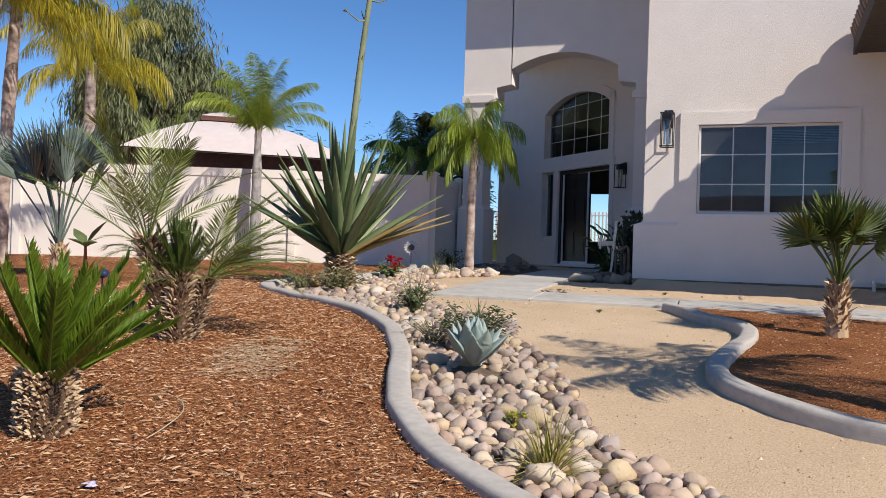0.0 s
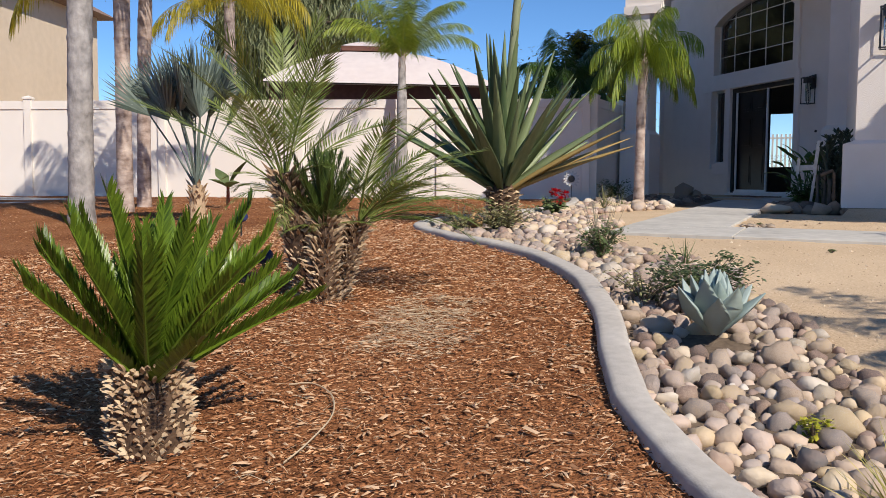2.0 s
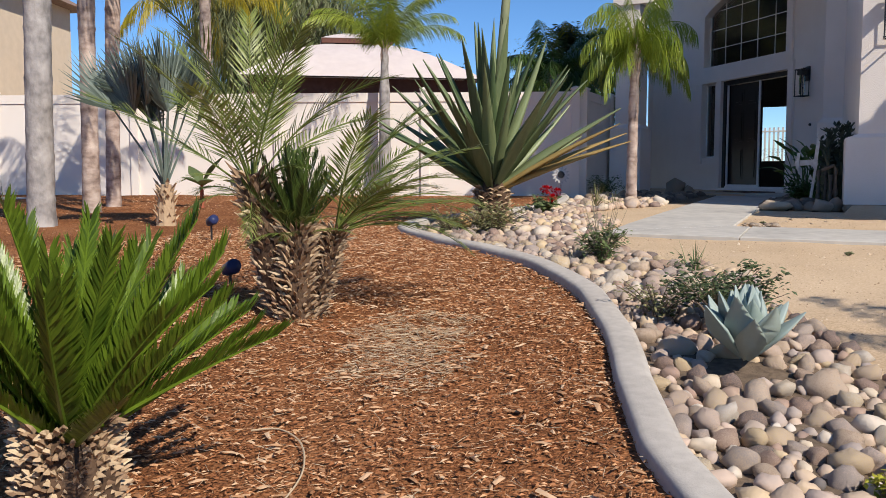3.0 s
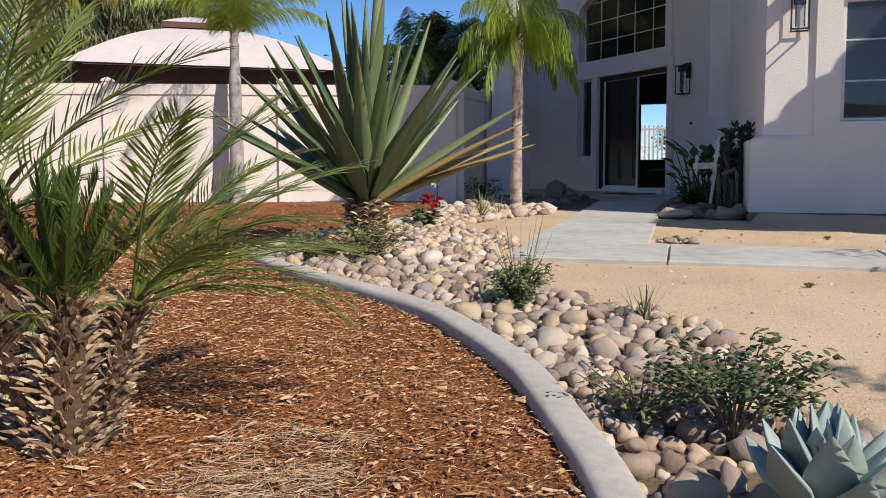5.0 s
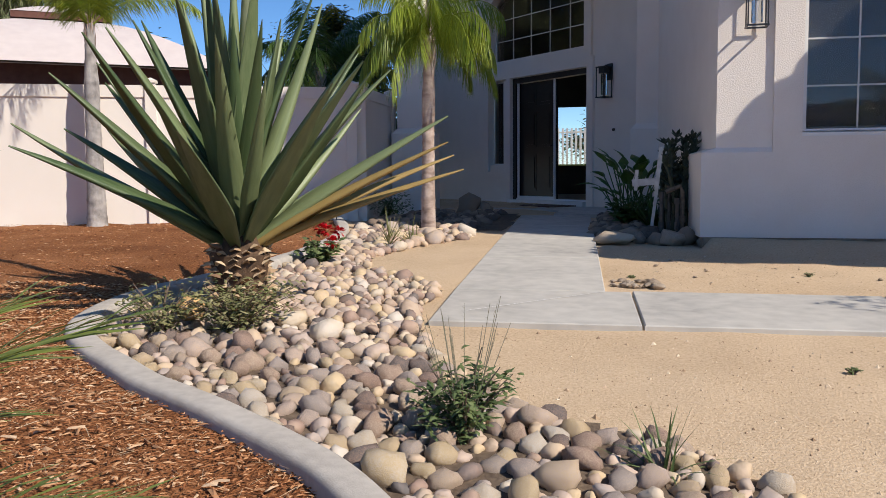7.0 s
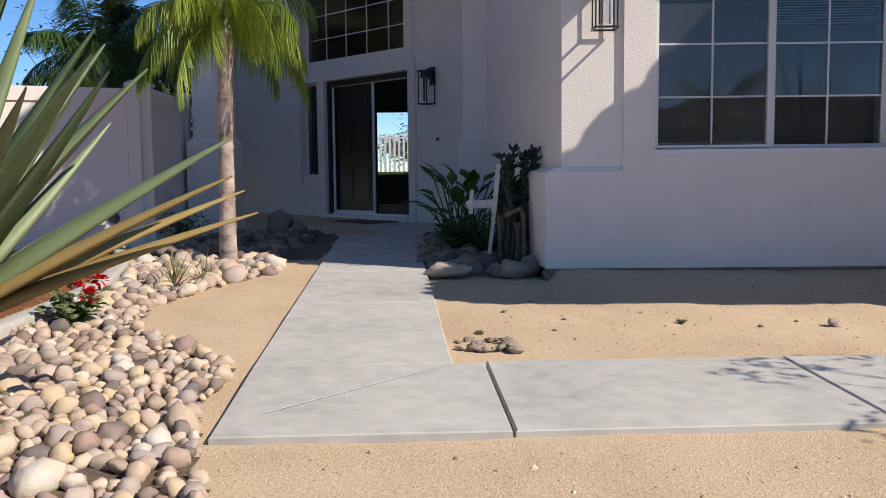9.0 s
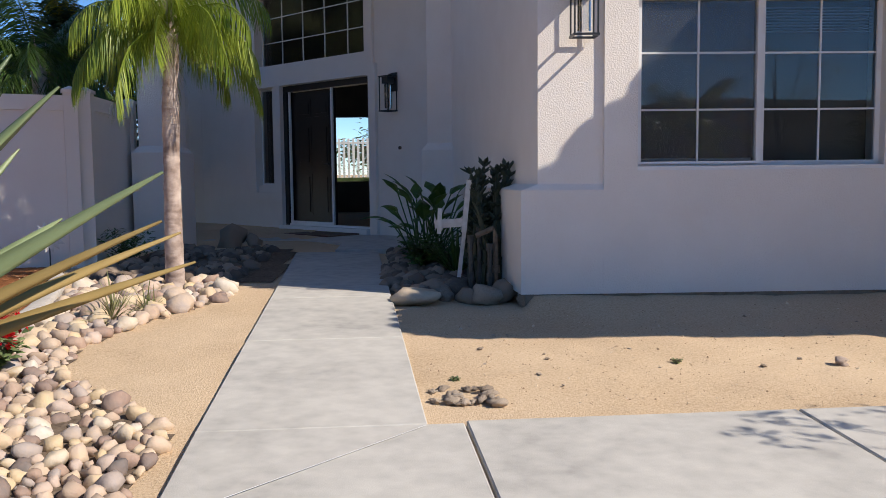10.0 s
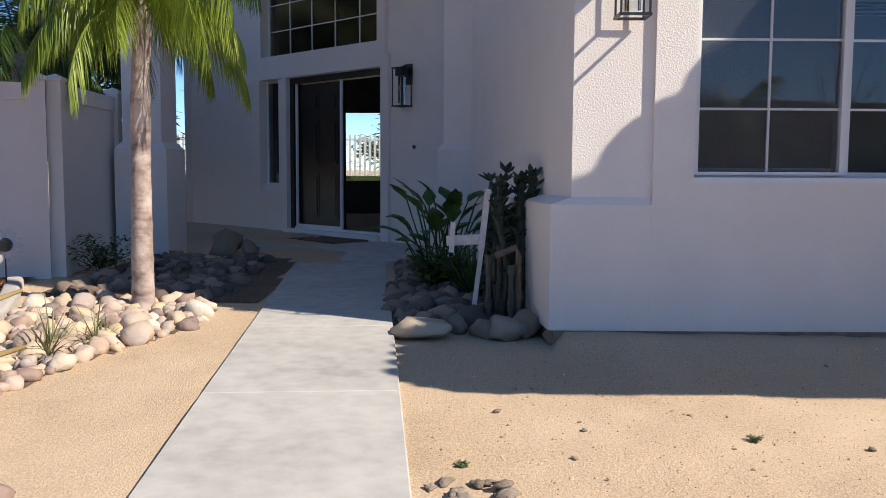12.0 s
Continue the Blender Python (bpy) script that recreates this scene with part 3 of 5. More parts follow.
# porch: arch, pillar, angled door wall
ARCH_L, ARCH_R, SPRING, APEX = -5.0, -2.85, 4.66, 5.26
geo = Geo()
fz, bz, top = PY, PY + 0.55, 7.0
n_arc = 14
arc = []
for i in range(n_arc + 1):
    t = i / n_arc
    x = ARCH_L + (ARCH_R - ARCH_L) * t
    arc.append((x, SPRING + 0.06 + (APEX - SPRING - 0.06) * math.sin(math.pi * (0.12 + 0.76 * t)) ** 0.8))
low = [(-6.0, 4.4), (-5.3, 4.4), (-5.3, 4.6), (-4.98, 4.66)] + arc + [(-2.83, 4.64), (-2.5, 4.6), (-2.5, 4.4), (-2.0, 4.4)]
k = len(low)
vs = [(x, fz, z) for x, z in low] + [(x, bz, z) for x, z in low] + [(x, fz, top) for x, z in low] + [(x, bz, top) for x, z in low]
fs = []
for i in range(k - 1):
    fs += [(i, i + 1, 2 * k + i + 1, 2 * k + i), (k + i + 1, k + i, 3 * k + i, 3 * k + i + 1), (i + 1, i, k + i, k + i + 1), (2 * k + i, 2 * k + i + 1, 3 * k + i + 1, 3 * k + i)]
fs += [(0, 2 * k, 3 * k, k)]
geo.add(vs, fs)
setting("wall_arch", geo, STUCCO, "off-white stucco arch over the porch", category="wall")


def pier(name, x0, x1, y0, y1, label):
    p = Geo()
    p.box(x0, y0, 0.6, x1, y1, 4.42)
    p.box(x0 - 0.07, y0 - 0.07, 0.6, x1 + 0.07, y1 + 0.07, 2.12)
    o = 0.07
    p.add([(x0 - o, y0 - o, 2.12), (x1 + o, y0 - o, 2.12), (x1 + o, y1 + o, 2.12), (x0 - o, y1 + o, 2.12), (x0, y0, 2.2), (x1, y0, 2.2), (x1, y1, 2.2), (x0, y1, 2.2)],
          [(0, 1, 5, 4), (1, 2, 6, 5), (2, 3, 7, 6), (3, 0, 4, 7)])
    p.box(x0 - 0.05, y0 - 0.05, 4.3, x1 + 0.22, y1 + 0.05, 4.45)
    return setting(name, p, STUCCO, label, category="pillar")


pier("pillar_1", -5.96, -5.54, PY - 0.0, PY + 0.55, "square stucco porch pillar with a thicker base")
pier("pillar_2", -2.5, -2.15, PY - 0.0, PY + 0.5, "square stucco porch pillar with a thicker base")
# angled wall: local x runs from its far end to its near end, face towards the walk
DM = pose(-6.5, 22.36, 0, 0, 0, -45)


def along(x):
    return (x + 6.5) * math.sqrt(2)


d0, d1, s0, s1, w0, w1 = along(-4.79), along(-3.29), along(-5.29), along(-4.98), along(-5.25), along(-3.34)
moved(setting("wall_door", holed_wall(6.3, 5.9, 0.2, [(d0, 0.3, d1, 2.63), (s0, 1.05, s1, 2.63), (w0, 2.98, w1, 4.56)]), STUCCO, "off-white stucco entry wall set at an angle", category="wall"), DM @ pose(0, 0, 0.62))
# the arched head of the tall window
geo = Geo()
wl, wr, zs, za, zt = w0, w1, 4.05, 4.42, 4.62
pts = [(wl + (wr - wl) * i / 16, zs + (za - zs) * math.sin(math.pi * i / 16) ** 0.75) for i in range(17)]
for y in (0.004, 0.19):
    vs = [(x, y, z + 0.62) for x, z in pts] + [(x, y, zt + 0.62) for x, z in pts]
    geo.add(vs, [(i, i + 1, 18 + i, 17 + i) for i in range(16)])
geo.add([(x, y, z + 0.62) for y in (0.004, 0.19) for x, z in pts], [(i, 17 + i, 18 + i, i + 1) for i in range(16)])
moved(setting("trim_arch_fill", geo, STUCCO, "stucco spandrel of the arched window", category="trim"), DM)
geo = Geo()
for i in range(16):
    (xa, za_), (xb, zb_) = pts[i], pts[i + 1]
    ca, cb = ((wl + wr) / 2 + ((xa - (wl + wr) / 2) * 1.13), (wl + wr) / 2 + ((xb - (wl + wr) / 2) * 1.13))
    vs = [(x, y, z + 0.62) for y in (-0.05, 0.003) for x, z in ((xa, za_), (xb, zb_), (cb, zb_ + 0.16), (ca, za_ + 0.16))]
    geo.add(vs, [(0, 1, 2, 3), (4, 7, 6, 5), (3, 2, 6, 7), (1, 0, 4, 5)])
for x0, z0, x1, z1 in ((wl - 0.17, 3.42, wl, 4.85), (wr, 3.42, wr + 0.17, 4.85), (wl, 3.42, wr, 3.6), (d0 - 0.12, 0.95, d0, 3.27), (d1, 0.95, d1 + 0.15, 3.27), (s0 - 0.3, 3.26, d1 + 0.15, 3.42),
                       (s0 - 0.12, 1.55, s0, 3.26), (s0 - 0.22, 1.42, d0 - 0.12, 1.55)):
    geo.box(x0, -0.05, z0, x1, 0.003, z1)
moved(setting("trim_entry", geo, STUCCO, "raised stucco bands round the door and windows", category="trim"), DM)
win_a = tagged(new("window_3"), "tall arched window with a thin white grid", "window", kind="structure")
win_a.matrix_basis = DM
sash(w0, w1, 3.6, 5.17, 0.1, 5, 4, win_a, 0.03)
win_s = tagged(new("window_4"), "narrow sidelight window beside the door", "window", kind="structure")
win_s.matrix_basis = DM
sash(s0, s1, 1.67, 3.25, 0.09, 1, 1, win_s, 0.03)
# door and its sliding screen
door = tagged(new("door_1"), "black six-panel front door, half of it standing open", "door", kind="structure")
door.matrix_basis = DM
geo = Geo()
geo.box(d0, 0.02, 0.96, d0 + 0.09, 0.16, 3.25)
geo.box(d1 - 0.05, 0.02, 0.96, d1, 0.16, 3.25)
geo.box(d0 + 0.09, 0.02, 3.16, d1 - 0.05, 0.16, 3.25)
part("door_frame", geo, DOORPAINT, door)
leaf = Geo()
lx0, lx1 = d0 + 0.14, d0 + 1.17
leaf.box(lx0, 0.1, 1.06, lx1, 0.14, 3.15)
for r0, r1 in ((1.2, 1.85), (1.98, 2.62), (2.74, 3.02)):
    for c in (0, 1):
        xa = lx0 + 0.12 + c * 0.44
        leaf.box(xa, 0.094, r0, xa + 0.35, 0.1, r1)
        leaf.box(xa + 0.05, 0.082, r0 + 0.05, xa + 0.3, 0.094, r1 - 0.05)
dl = part("door_leaf", leaf, DOORPAINT, door)
geo = Geo()
geo.tube([(lx1 - 0.08, 0.1, 2.0), (lx1 - 0.08, 0.03, 2.0), (lx1 - 0.16, 0.03, 2.0)], 0.012, 8)
part("door_handle", geo, BLACK, dl)
screen = Geo()
for x in (lx0 - 0.03, lx1 - 0.01):
    screen.box(x, 0.04, 1.06, x + 0.035, 0.07, 3.16)
screen.box(lx0 + 0.005, 0.04, 1.06, lx1 - 0.01, 0.07, 1.1)
part("screen_frame", screen, PAINT, door, "thin white screen door frame")
geo = Geo()
geo.box(d0, -0.12, 0.9, d1, 0.18, 1.03)
geo.box(d0 + 0.05, 0.03, 1.03, d1 - 0.05, 0.09, 1.06)
part("threshold", geo, PAINT, door)
# porch closing walls, floor and ceilings
geo = Geo()
geo.box(-0.45, 0.0, 0.6, -0.003, 0.2, 7.0, DM)
# unseen wall, added to keep daylight from leaking into the hall
geo.box(-6.95, 22.75, 0.6, -6.75, 26.1, 7.0)
setting("wall_porch", geo, STUCCO, "off-white stucco porch wall and added unseen hall wall", category="wall")
geo = Geo()
geo.prism([(-6.0, PY + 0.2), (-2.0, PY + 0.2), (-2.0, 18.2), (-6.2, 22.4)], 6.0, 6.3)
setting("ceiling", geo, STUCCO, "porch ceiling", category="ceiling")
geo = Geo()
geo.prism([(-3.6, 16.6), (-2.3, 16.6), (-2.3, 18.2), (-6.4, 22.3), (-6.4, 18.5), (-4.2, 18.2), (-3.6, 17.6)], 0.7, 0.955)
setting("porch_floor", geo, CONCRETE, "concrete porch slab", category="floor")
# hall behind the door, open to the back yard; dimness put into its colour
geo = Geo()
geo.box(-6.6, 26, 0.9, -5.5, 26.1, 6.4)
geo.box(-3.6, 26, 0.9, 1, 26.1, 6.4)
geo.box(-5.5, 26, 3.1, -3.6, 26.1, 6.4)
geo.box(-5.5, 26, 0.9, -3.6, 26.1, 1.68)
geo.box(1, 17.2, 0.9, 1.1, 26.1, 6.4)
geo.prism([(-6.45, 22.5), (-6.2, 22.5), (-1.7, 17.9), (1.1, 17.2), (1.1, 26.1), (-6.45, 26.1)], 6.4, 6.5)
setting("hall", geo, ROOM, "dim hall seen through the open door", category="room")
geo = Geo()
geo.prism([(-6.4, 22.6), (-6.3, 22.5), (-2.4, 18.5), (1, 17.3), (1, 26), (-6.4, 26)], 0.9, 0.95)
setting("hall_floor", geo, mat("hall_tile", two((0.14, 0.11, 0.09), (0.2, 0.17, 0.15)), scale=5, bump=0.05, rough=0.75), "tiled hall floor", category="floor")
# roofs
geo = Geo()
for y0, y1, x0, x1, z in ((WY - 0.45, 26, WX - 0.4, 9, WTOP), (PY - 0.83, 24, -6.3, -1.4, 7.0)):
    geo.box(x0, y0, z, x1, y1, z + 0.16)
setting("eaves", geo, FASCIA, "dark eaves of the roof", category="roof")
geo = Geo()
geo.add([(WX - 0.4, WY - 0.45, WTOP + 0.16), (9, WY - 0.45, WTOP + 0.16), (9, 26, WTOP + 0.16), (WX - 0.4, 26, WTOP + 0.16), (1.5, 18, 9.2), (6, 18, 9.2)], [(0, 1, 5, 4), (1, 2, 5), (2, 3, 4, 5), (3, 0, 4)])
setting("roof", geo, ROOFTILE, "brown tiled hip roof", category="roof")
# projecting garage roof at the side of the wing
EX, EYY, EZ = 0.98, 10.1, 4.05
geo = Geo()
geo.box(2.3, 10.75, 0.2, 8.5, WY, 4.02)
setting("wall_garage", geo, STUCCO, "off-white stucco garage wall", category="wall")
garage = tagged(new("roof_garage"), "dark-edged tiled roof over the garage", "roof", kind="structure")
geo = Geo()
geo.box(EX, EYY, EZ - 0.02, EX + 0.05, WY - 0.003, EZ + 0.2)
geo.box(EX + 0.05, EYY, EZ - 0.02, 9, EYY + 0.05, EZ + 0.2)
part("fascia", geo, FASCIA, garage)
geo = Geo()
geo.add([(EX + 0.02, EYY, EZ + 0.2), (9, EYY, EZ + 0.2), (9, EYY + 1.9, EZ + 1.0), (EX + 1.95, EYY + 1.9, EZ + 1.0), (EX + 0.02, WY, EZ + 0.2), (EX + 1.95, WY, EZ + 1.0), (9, WY, EZ + 1.0)],
        [(0, 1, 2, 3), (0, 3, 5, 4), (3, 2, 6, 5)])
geo.add([(EX + 0.05, EYY + 0.05, EZ), (9, EYY + 0.05, EZ), (9, WY - 0.003, EZ), (EX + 0.05, WY - 0.003, EZ)], [(3, 2, 1, 0)])
part("deck", geo, FASCIA, garage)
tile = Geo()
tile.tube([(0, 0, 0), (-0.42, 0, -0.16)], [0.085, 0.1], 8)
tile_me = tile.mesh("roof_tile", ROOFTILE, True)
for i in range(13):
    for j in range(4):
        part("roof_tile", tile_me, ROOFTILE, garage, m=pose(EX + 0.4 + 0.38 * j, EYY + 0.15 + 0.21 * i, EZ + 0.4 + 0.16 * j))


# ---- fence ----
def fence_run(a, b, count, name_label, skip_last=False):
    a, b = Vector((*a, 0)), Vector((*b, 0))
    d = (b - a)
    n = Vector((-d.y, d.x, 0)).normalized()
    turn = math.degrees(math.atan2(d.y, d.x))
    f = thing("fence", (a.x, a.y, 0), name_label, "fence", "vinyl fence", turn)
    step = d.length / count
    post, panel, rail = Geo(), Geo(), Geo()
    post.box(-0.065, -0.065, -0.2, 0.065, 0.065, 1.78)
    post.box(-0.08, -0.08, 1.78, 0.08, 0.08, 1.81)
    post.add([(-0.08, -0.08, 1.81), (0.08, -0.08, 1.81), (0.08, 0.08, 1.81), (-0.08, 0.08, 1.81), (0, 0, 1.85)], [(0, 1, 4), (1, 2, 4), (2, 3, 4), (3, 0, 4)])
    panel.box(0.065, -0.02, -0.1, step - 0.065, 0.02, 1.62)
    rail.box(0.065, -0.04, 1.6, step - 0.065, 0.04, 1.75)
    meshes = post.mesh("post", VINYL), panel.mesh("panel", VINYL), rail.mesh("rail", VINYL)
    for i in range(count + 1):
        p = a + d * i / count
        z = g(p.x, p.y)
        part("post", meshes[0], VINYL, f, m=pose(step * i, 0, z))
        if i < count:
            q = a + d * (i + 0.5) / count
            part("panel", meshes[1], VINYL, f, m=pose(step * i, 0, g(q.x, q.y)))
            part("rail", meshes[2], VINYL, f, m=pose(step * i, 0, g(q.x, q.y)))


fence_run(FENCE_A, FENCE_B, 5, "tall beige vinyl privacy fence behind the mulch bed")
fence_run((-6.02, 15.52), (-6.13, 17.22), 1, "shaded beige vinyl fence return beside the porch pillar")
fence_run((-26, 6.4), (-17.64, 10.1), 4, "tall beige vinyl privacy fence behind the mulch bed")


# ---- palms ----
def frond_mesh(name, length, droop, leaflet, count, material, width=0.018, spread=60, hang=0.5, vee=0.35, bare=0.12, rise=0.0, taper=0.35, stem=0.012, weep=0.0):
    """A feather leaf that leaves the origin along +x and arches down; leaflets on both sides."""
    geo = Geo()
    pts, p, d = [Vector((0, 0, 0))], Vector((0, 0, 0)), Vector((1, 0, rise)).normalized()
    n = 14
    for i in range(n):
        p = p + d * length / n
        d = (d + Vector((0, 0, -droop / n * (0.4 + 1.2 * i / n)))).normalized()
        pts.append(p.copy())
    geo.tube(pts, [stem * (1 - 0.8 * i / n) for i in range(n + 1)], 5)
    for i in range(count):
        t = bare + (1 - bare) * (i + 0.5) / count
        k = min(int(t * n), n - 1)
        o = pts[k].lerp(pts[k + 1], t * n - k)
        fw = (pts[k + 1] - pts[k]).normalized()
        up = Vector((0, 1, 0)).cross(fw) * -1
        size = leaflet * (taper + (1 - taper) * math.sin(math.pi * min(1, 0.12 + 0.84 * t)) ** 0.7) * rnd(0.85, 1.1)
        for s in (-1, 1):
            a = radians(spread * (1 - 0.45 * t) + (rnd(-22, 22) if weep else rnd(-6, 6)))
            way = fw * math.cos(a) + Vector((0, s, 0)) * math.sin(a) + up * (vee + rnd(-0.12, 0.12)) + Vector((0, 0, -weep * rnd(0.6, 1.3)))
            geo.blade(o, way, fw + Vector((0, 0, 0.2)), size, width, hang * rnd(0.7, 1.3), 2 if leaflet < 0.2 else 3, 0.0, 0.3)
    return geo.mesh(name, material)


def fan_mesh(name, radius, stem, segs, material, width, arc=200, droop=0.15, fold=0.5):
    """A fan leaf on a stalk along +x."""
    geo = Geo()
    geo.tube([(0, 0, 0), (stem * 0.5, 0, 0.02), (stem, 0, 0)], [0.013, 0.01, 0.008], 5)
    for i in range(segs):
        a = radians(-arc / 2 + arc * i / (segs - 1))
        way = Vector((math.cos(a), math.sin(a), 0.12 * math.cos(a * 2) + rnd(-0.03, 0.03)))
        geo.blade((stem, 0, 0), way, Vector((-math.sin(a), math.cos(a), 0)), radius * (0.78 + 0.22 * math.cos(a)) * rnd(0.93, 1.05), width, droop * rnd(0.5, 1.6), 4, fold, 0.5)
    return geo.mesh(name, material)


def ringed_trunk(points, r0, r1, rings, flare=1.35, bulge=0.0):
    geo = Geo()
    line = catmull(points, 60)
    n = len(line)
    radii = []
    for i in range(n):
        t = i / (n - 1)
        r = r0 + (r1 - r0) * t
        r *= 1 + (flare - 1) * max(0, 1 - t * 7) ** 2
        r *= 1 + bulge * math.exp(-((t - 0.66) / 0.09) ** 2)
        r *= 1 + 0.07 * (1 - abs(((t * rings) % 1) - 0.5) * 2) ** 6 + 0.03 * noise.noise((t * 9, r0 * 40, 1))
        radii.append(r)
    geo.tube(line, radii, 16)
    return geo


def fronds(palm, meshes, top, count, lo, hi, scale=1.0, name="frond", jitter=8, turn0=0.0, roll=12, lean=None):
    """Leaves set round the crown; lo and hi are the first and last angle above the level."""
    for i in range(count):
        t = i / max(1, count - 1)
        e = hi + (lo - hi) * t + rnd(-jitter, jitter)
        part(name, meshes[i % len(meshes)], None, palm,
             m=pose(top[0], top[1], top[2] - 0.06 * t * scale) @ (lean or Matrix()) @ pose(0, 0, 0, 0, 0, turn0 + i * 137.5 + rnd(-9, 9)) @ pose(0, 0, 0, rnd(-roll, roll), -e, 0) @ Matrix.Scale(scale * rnd(0.88, 1.08), 4))


def boots(geo, base, top, r, count, size, out=0.5, flat=0.5):
    """Old leaf bases up a trunk."""
    base, top = Vector(base), Vector(top)
    for i in range(count):
        t = (i + rnd(0, 0.6)) / count
        a = i * 2.39996 + rnd(-0.2, 0.2)
        o = Vector((math.cos(a), math.sin(a), 0))
        p = base.lerp(top, t) + o * r * 0.85
        geo.blade(p, o * out + Vector((0, 0, rnd(0.5, 1.1))), Vector((-o.y, o.x, 0)), size * rnd(0.7, 1.4), size * flat * rnd(0.7, 1.3), rnd(-0.3, 0.5), 2, 0.25, 0.3, 0.012)


# foreground cycad
# core coloured dark to paint the shaded gaps between old leaf bases
CORE = mat("trunk_gap_shade", two((0.05, 0.03, 0.018), (0.15, 0.09, 0.055)), scale=30, bump=0.8, bump_scale=60)
cycad = thing("cycad", (-2.88, 2.92, mulch_z(-2.88, 2.92)), "deep green cycad with a squat scaly trunk in mulch", "cycad")
geo = Geo()
geo.tube([(0, 0, -0.05), (0, 0, 0.05), (0, 0, 0.14), (0, 0, 0.22), (0, 0, 0.27)], [0.1, 0.118, 0.122, 0.1, 0.05], 14)
trunk = part("trunk", geo, CORE, cycad)
geo = Geo()
boots(geo, (0, 0, -0.01), (0, 0, 0.27), 0.125, 620, 0.034, 1.0, 0.62)
tagged(part("leaf_base", geo, BOOT, trunk, "pale tan old leaf bases"), kind="stuff")
cy = [frond_mesh("frond", 0.56, dr, 0.082, 120, CYCAD_L, 0.011, 36, 0.05, 0.4, 0.08, taper=0.7, stem=0.008) for dr in (0.0, -0.15, 0.15)]
fronds(cycad, cy, (0, 0, 0.25), 40, 30, 68, 1.0, jitter=5, lean=Matrix.Rotation(radians(8), 4, Vector((-0.76, 0.65, 0))))

# clump of date palms
clump = thing("date_palm_clump", (-3.63, 4.78, mulch_z(-3.63, 4.78)), "clump of small date palms with shaggy trunks in mulch", "palm")
fw2 = Vector((-0.6, 0.8, 0))
rt2 = Vector((0.8, 0.6, 0))
trunks = [(rt2 * -0.04 + fw2 * 0.05, rt2 * -0.21 + fw2 * 0.1, 0.68, 0.085), (rt2 * 0.0, rt2 * 0.0, 0.44, 0.078), (rt2 * 0.04 + fw2 * 0.04, rt2 * 0.18 + fw2 * 0.05, 0.42, 0.056)]
for b, t, h, r in trunks:
    geo = Geo()
    b3, t3 = Vector((b.x, b.y, -0.05)), Vector((t.x, t.y, h))
    geo.tube([b3, b3.lerp(t3, 0.4), b3.lerp(t3, 0.8), t3], [r * 0.8, r, r * 0.95, r * 0.6], 12)
    trunk = part("trunk", geo, CORE, clump, "shaggy brown trunk of cut leaf bases")
    geo = Geo()
    boots(geo, b3, t3, r, 260, 0.052, 0.9, 0.5)
    boots(geo, b3, t3, r, 110, 0.075, 0.9, 0.14)
    tagged(part("leaf_base", geo, BOOT, trunk), kind="stuff")
dp = [frond_mesh("frond", 0.9, dr, 0.2, 36, DATE_L, 0.009, 52, 0.3, 0.25, 0.2, stem=0.006) for dr in (0.35, 0.6, 0.9)]
t = trunks[0][1]
fronds(clump, dp, (t.x, t.y, 0.66), 13, 34, 86, 1.06, jitter=8)
thin = [frond_mesh("frond", 0.4, dr, 0.13, 26, DATE_L, 0.007, 50, 0.4, 0.2, 0.2, stem=0.004) for dr in (1.2, 1.7)]
fronds(clump, thin, (t.x, t.y, 0.6), 9, 5, 45, 1.0, jitter=12, turn0=70)
sago = [frond_mesh("frond", 0.36, dr, 0.07, 60, SAGO_L, 0.008, 36, 0.1, 0.4, 0.12, taper=0.6, stem=0.006) for dr in (0.0, 0.15)]
t = trunks[1][1]
fronds(clump, sago, (t.x, t.y, 0.43), 24, 42, 84, 1.0, jitter=5)
fronds(clump, thin, (t.x, t.y, 0.41), 12, 15, 60, 0.7, jitter=10)
t = trunks[2][1]
side = [frond_mesh("frond", 0.76, dr, 0.19, 36, DATE_L, 0.0095, 50, 0.35, 0.25, 0.2, stem=0.006) for dr in (0.7, 1.0, 1.5)]
for i, (a, e) in enumerate(((37, 68), (15, 60), (62, 55), (30, 45), (-12, 40), (50, 32), (80, 50), (5, 22), (35, 18), (-40, 55), (110, 62), (22, 75), (45, 25), (70, 38), (18, 38), (58, 48), (90, 28), (28, 28), (-25, 30))):
    part("frond", side[i % 3], None, clump, m=pose(t.x, t.y, 0.4, 0, 0, a + rnd(-6, 6)) @ pose(0, 0, 0, rnd(-15, 15), -e, 0) @ Matrix.Scale(rnd(0.85, 1.05), 4))

# silver fan palm
silver = thing("silver_fan_palm", (-7.3, 7.5, mulch_z(-7.3, 7.5)), "silvery blue fan palm on a short trunk in mulch", "palm")
geo = Geo()
geo.tube([(0, 0, -0.05), (0, 0, 0.2), (0.01, 0, 0.4)], [0.1, 0.08, 0.05], 10)
boots(geo, (0, 0, 0), (0, 0, 0.38), 0.08, 40, 0.09, 0.4)
part("trunk", geo, BOOT, silver)
fm = [fan_mesh("fan_leaf", 0.62, st, 26, SILVER_L, 0.036, 125, 0.05) for st in (0.85, 0.72)]
for i in range(13):
    e = 87 - 2.3 * i + rnd(-4, 4)
    part("fan_leaf", fm[i % 2], None, silver, m=pose(0, 0, 0.36, 0, 0, i * 137.5) @ pose(0, 0, 0, 0, -e, 0) @ pose(0, 0, 0, rnd(-60, 60), 0, 0))


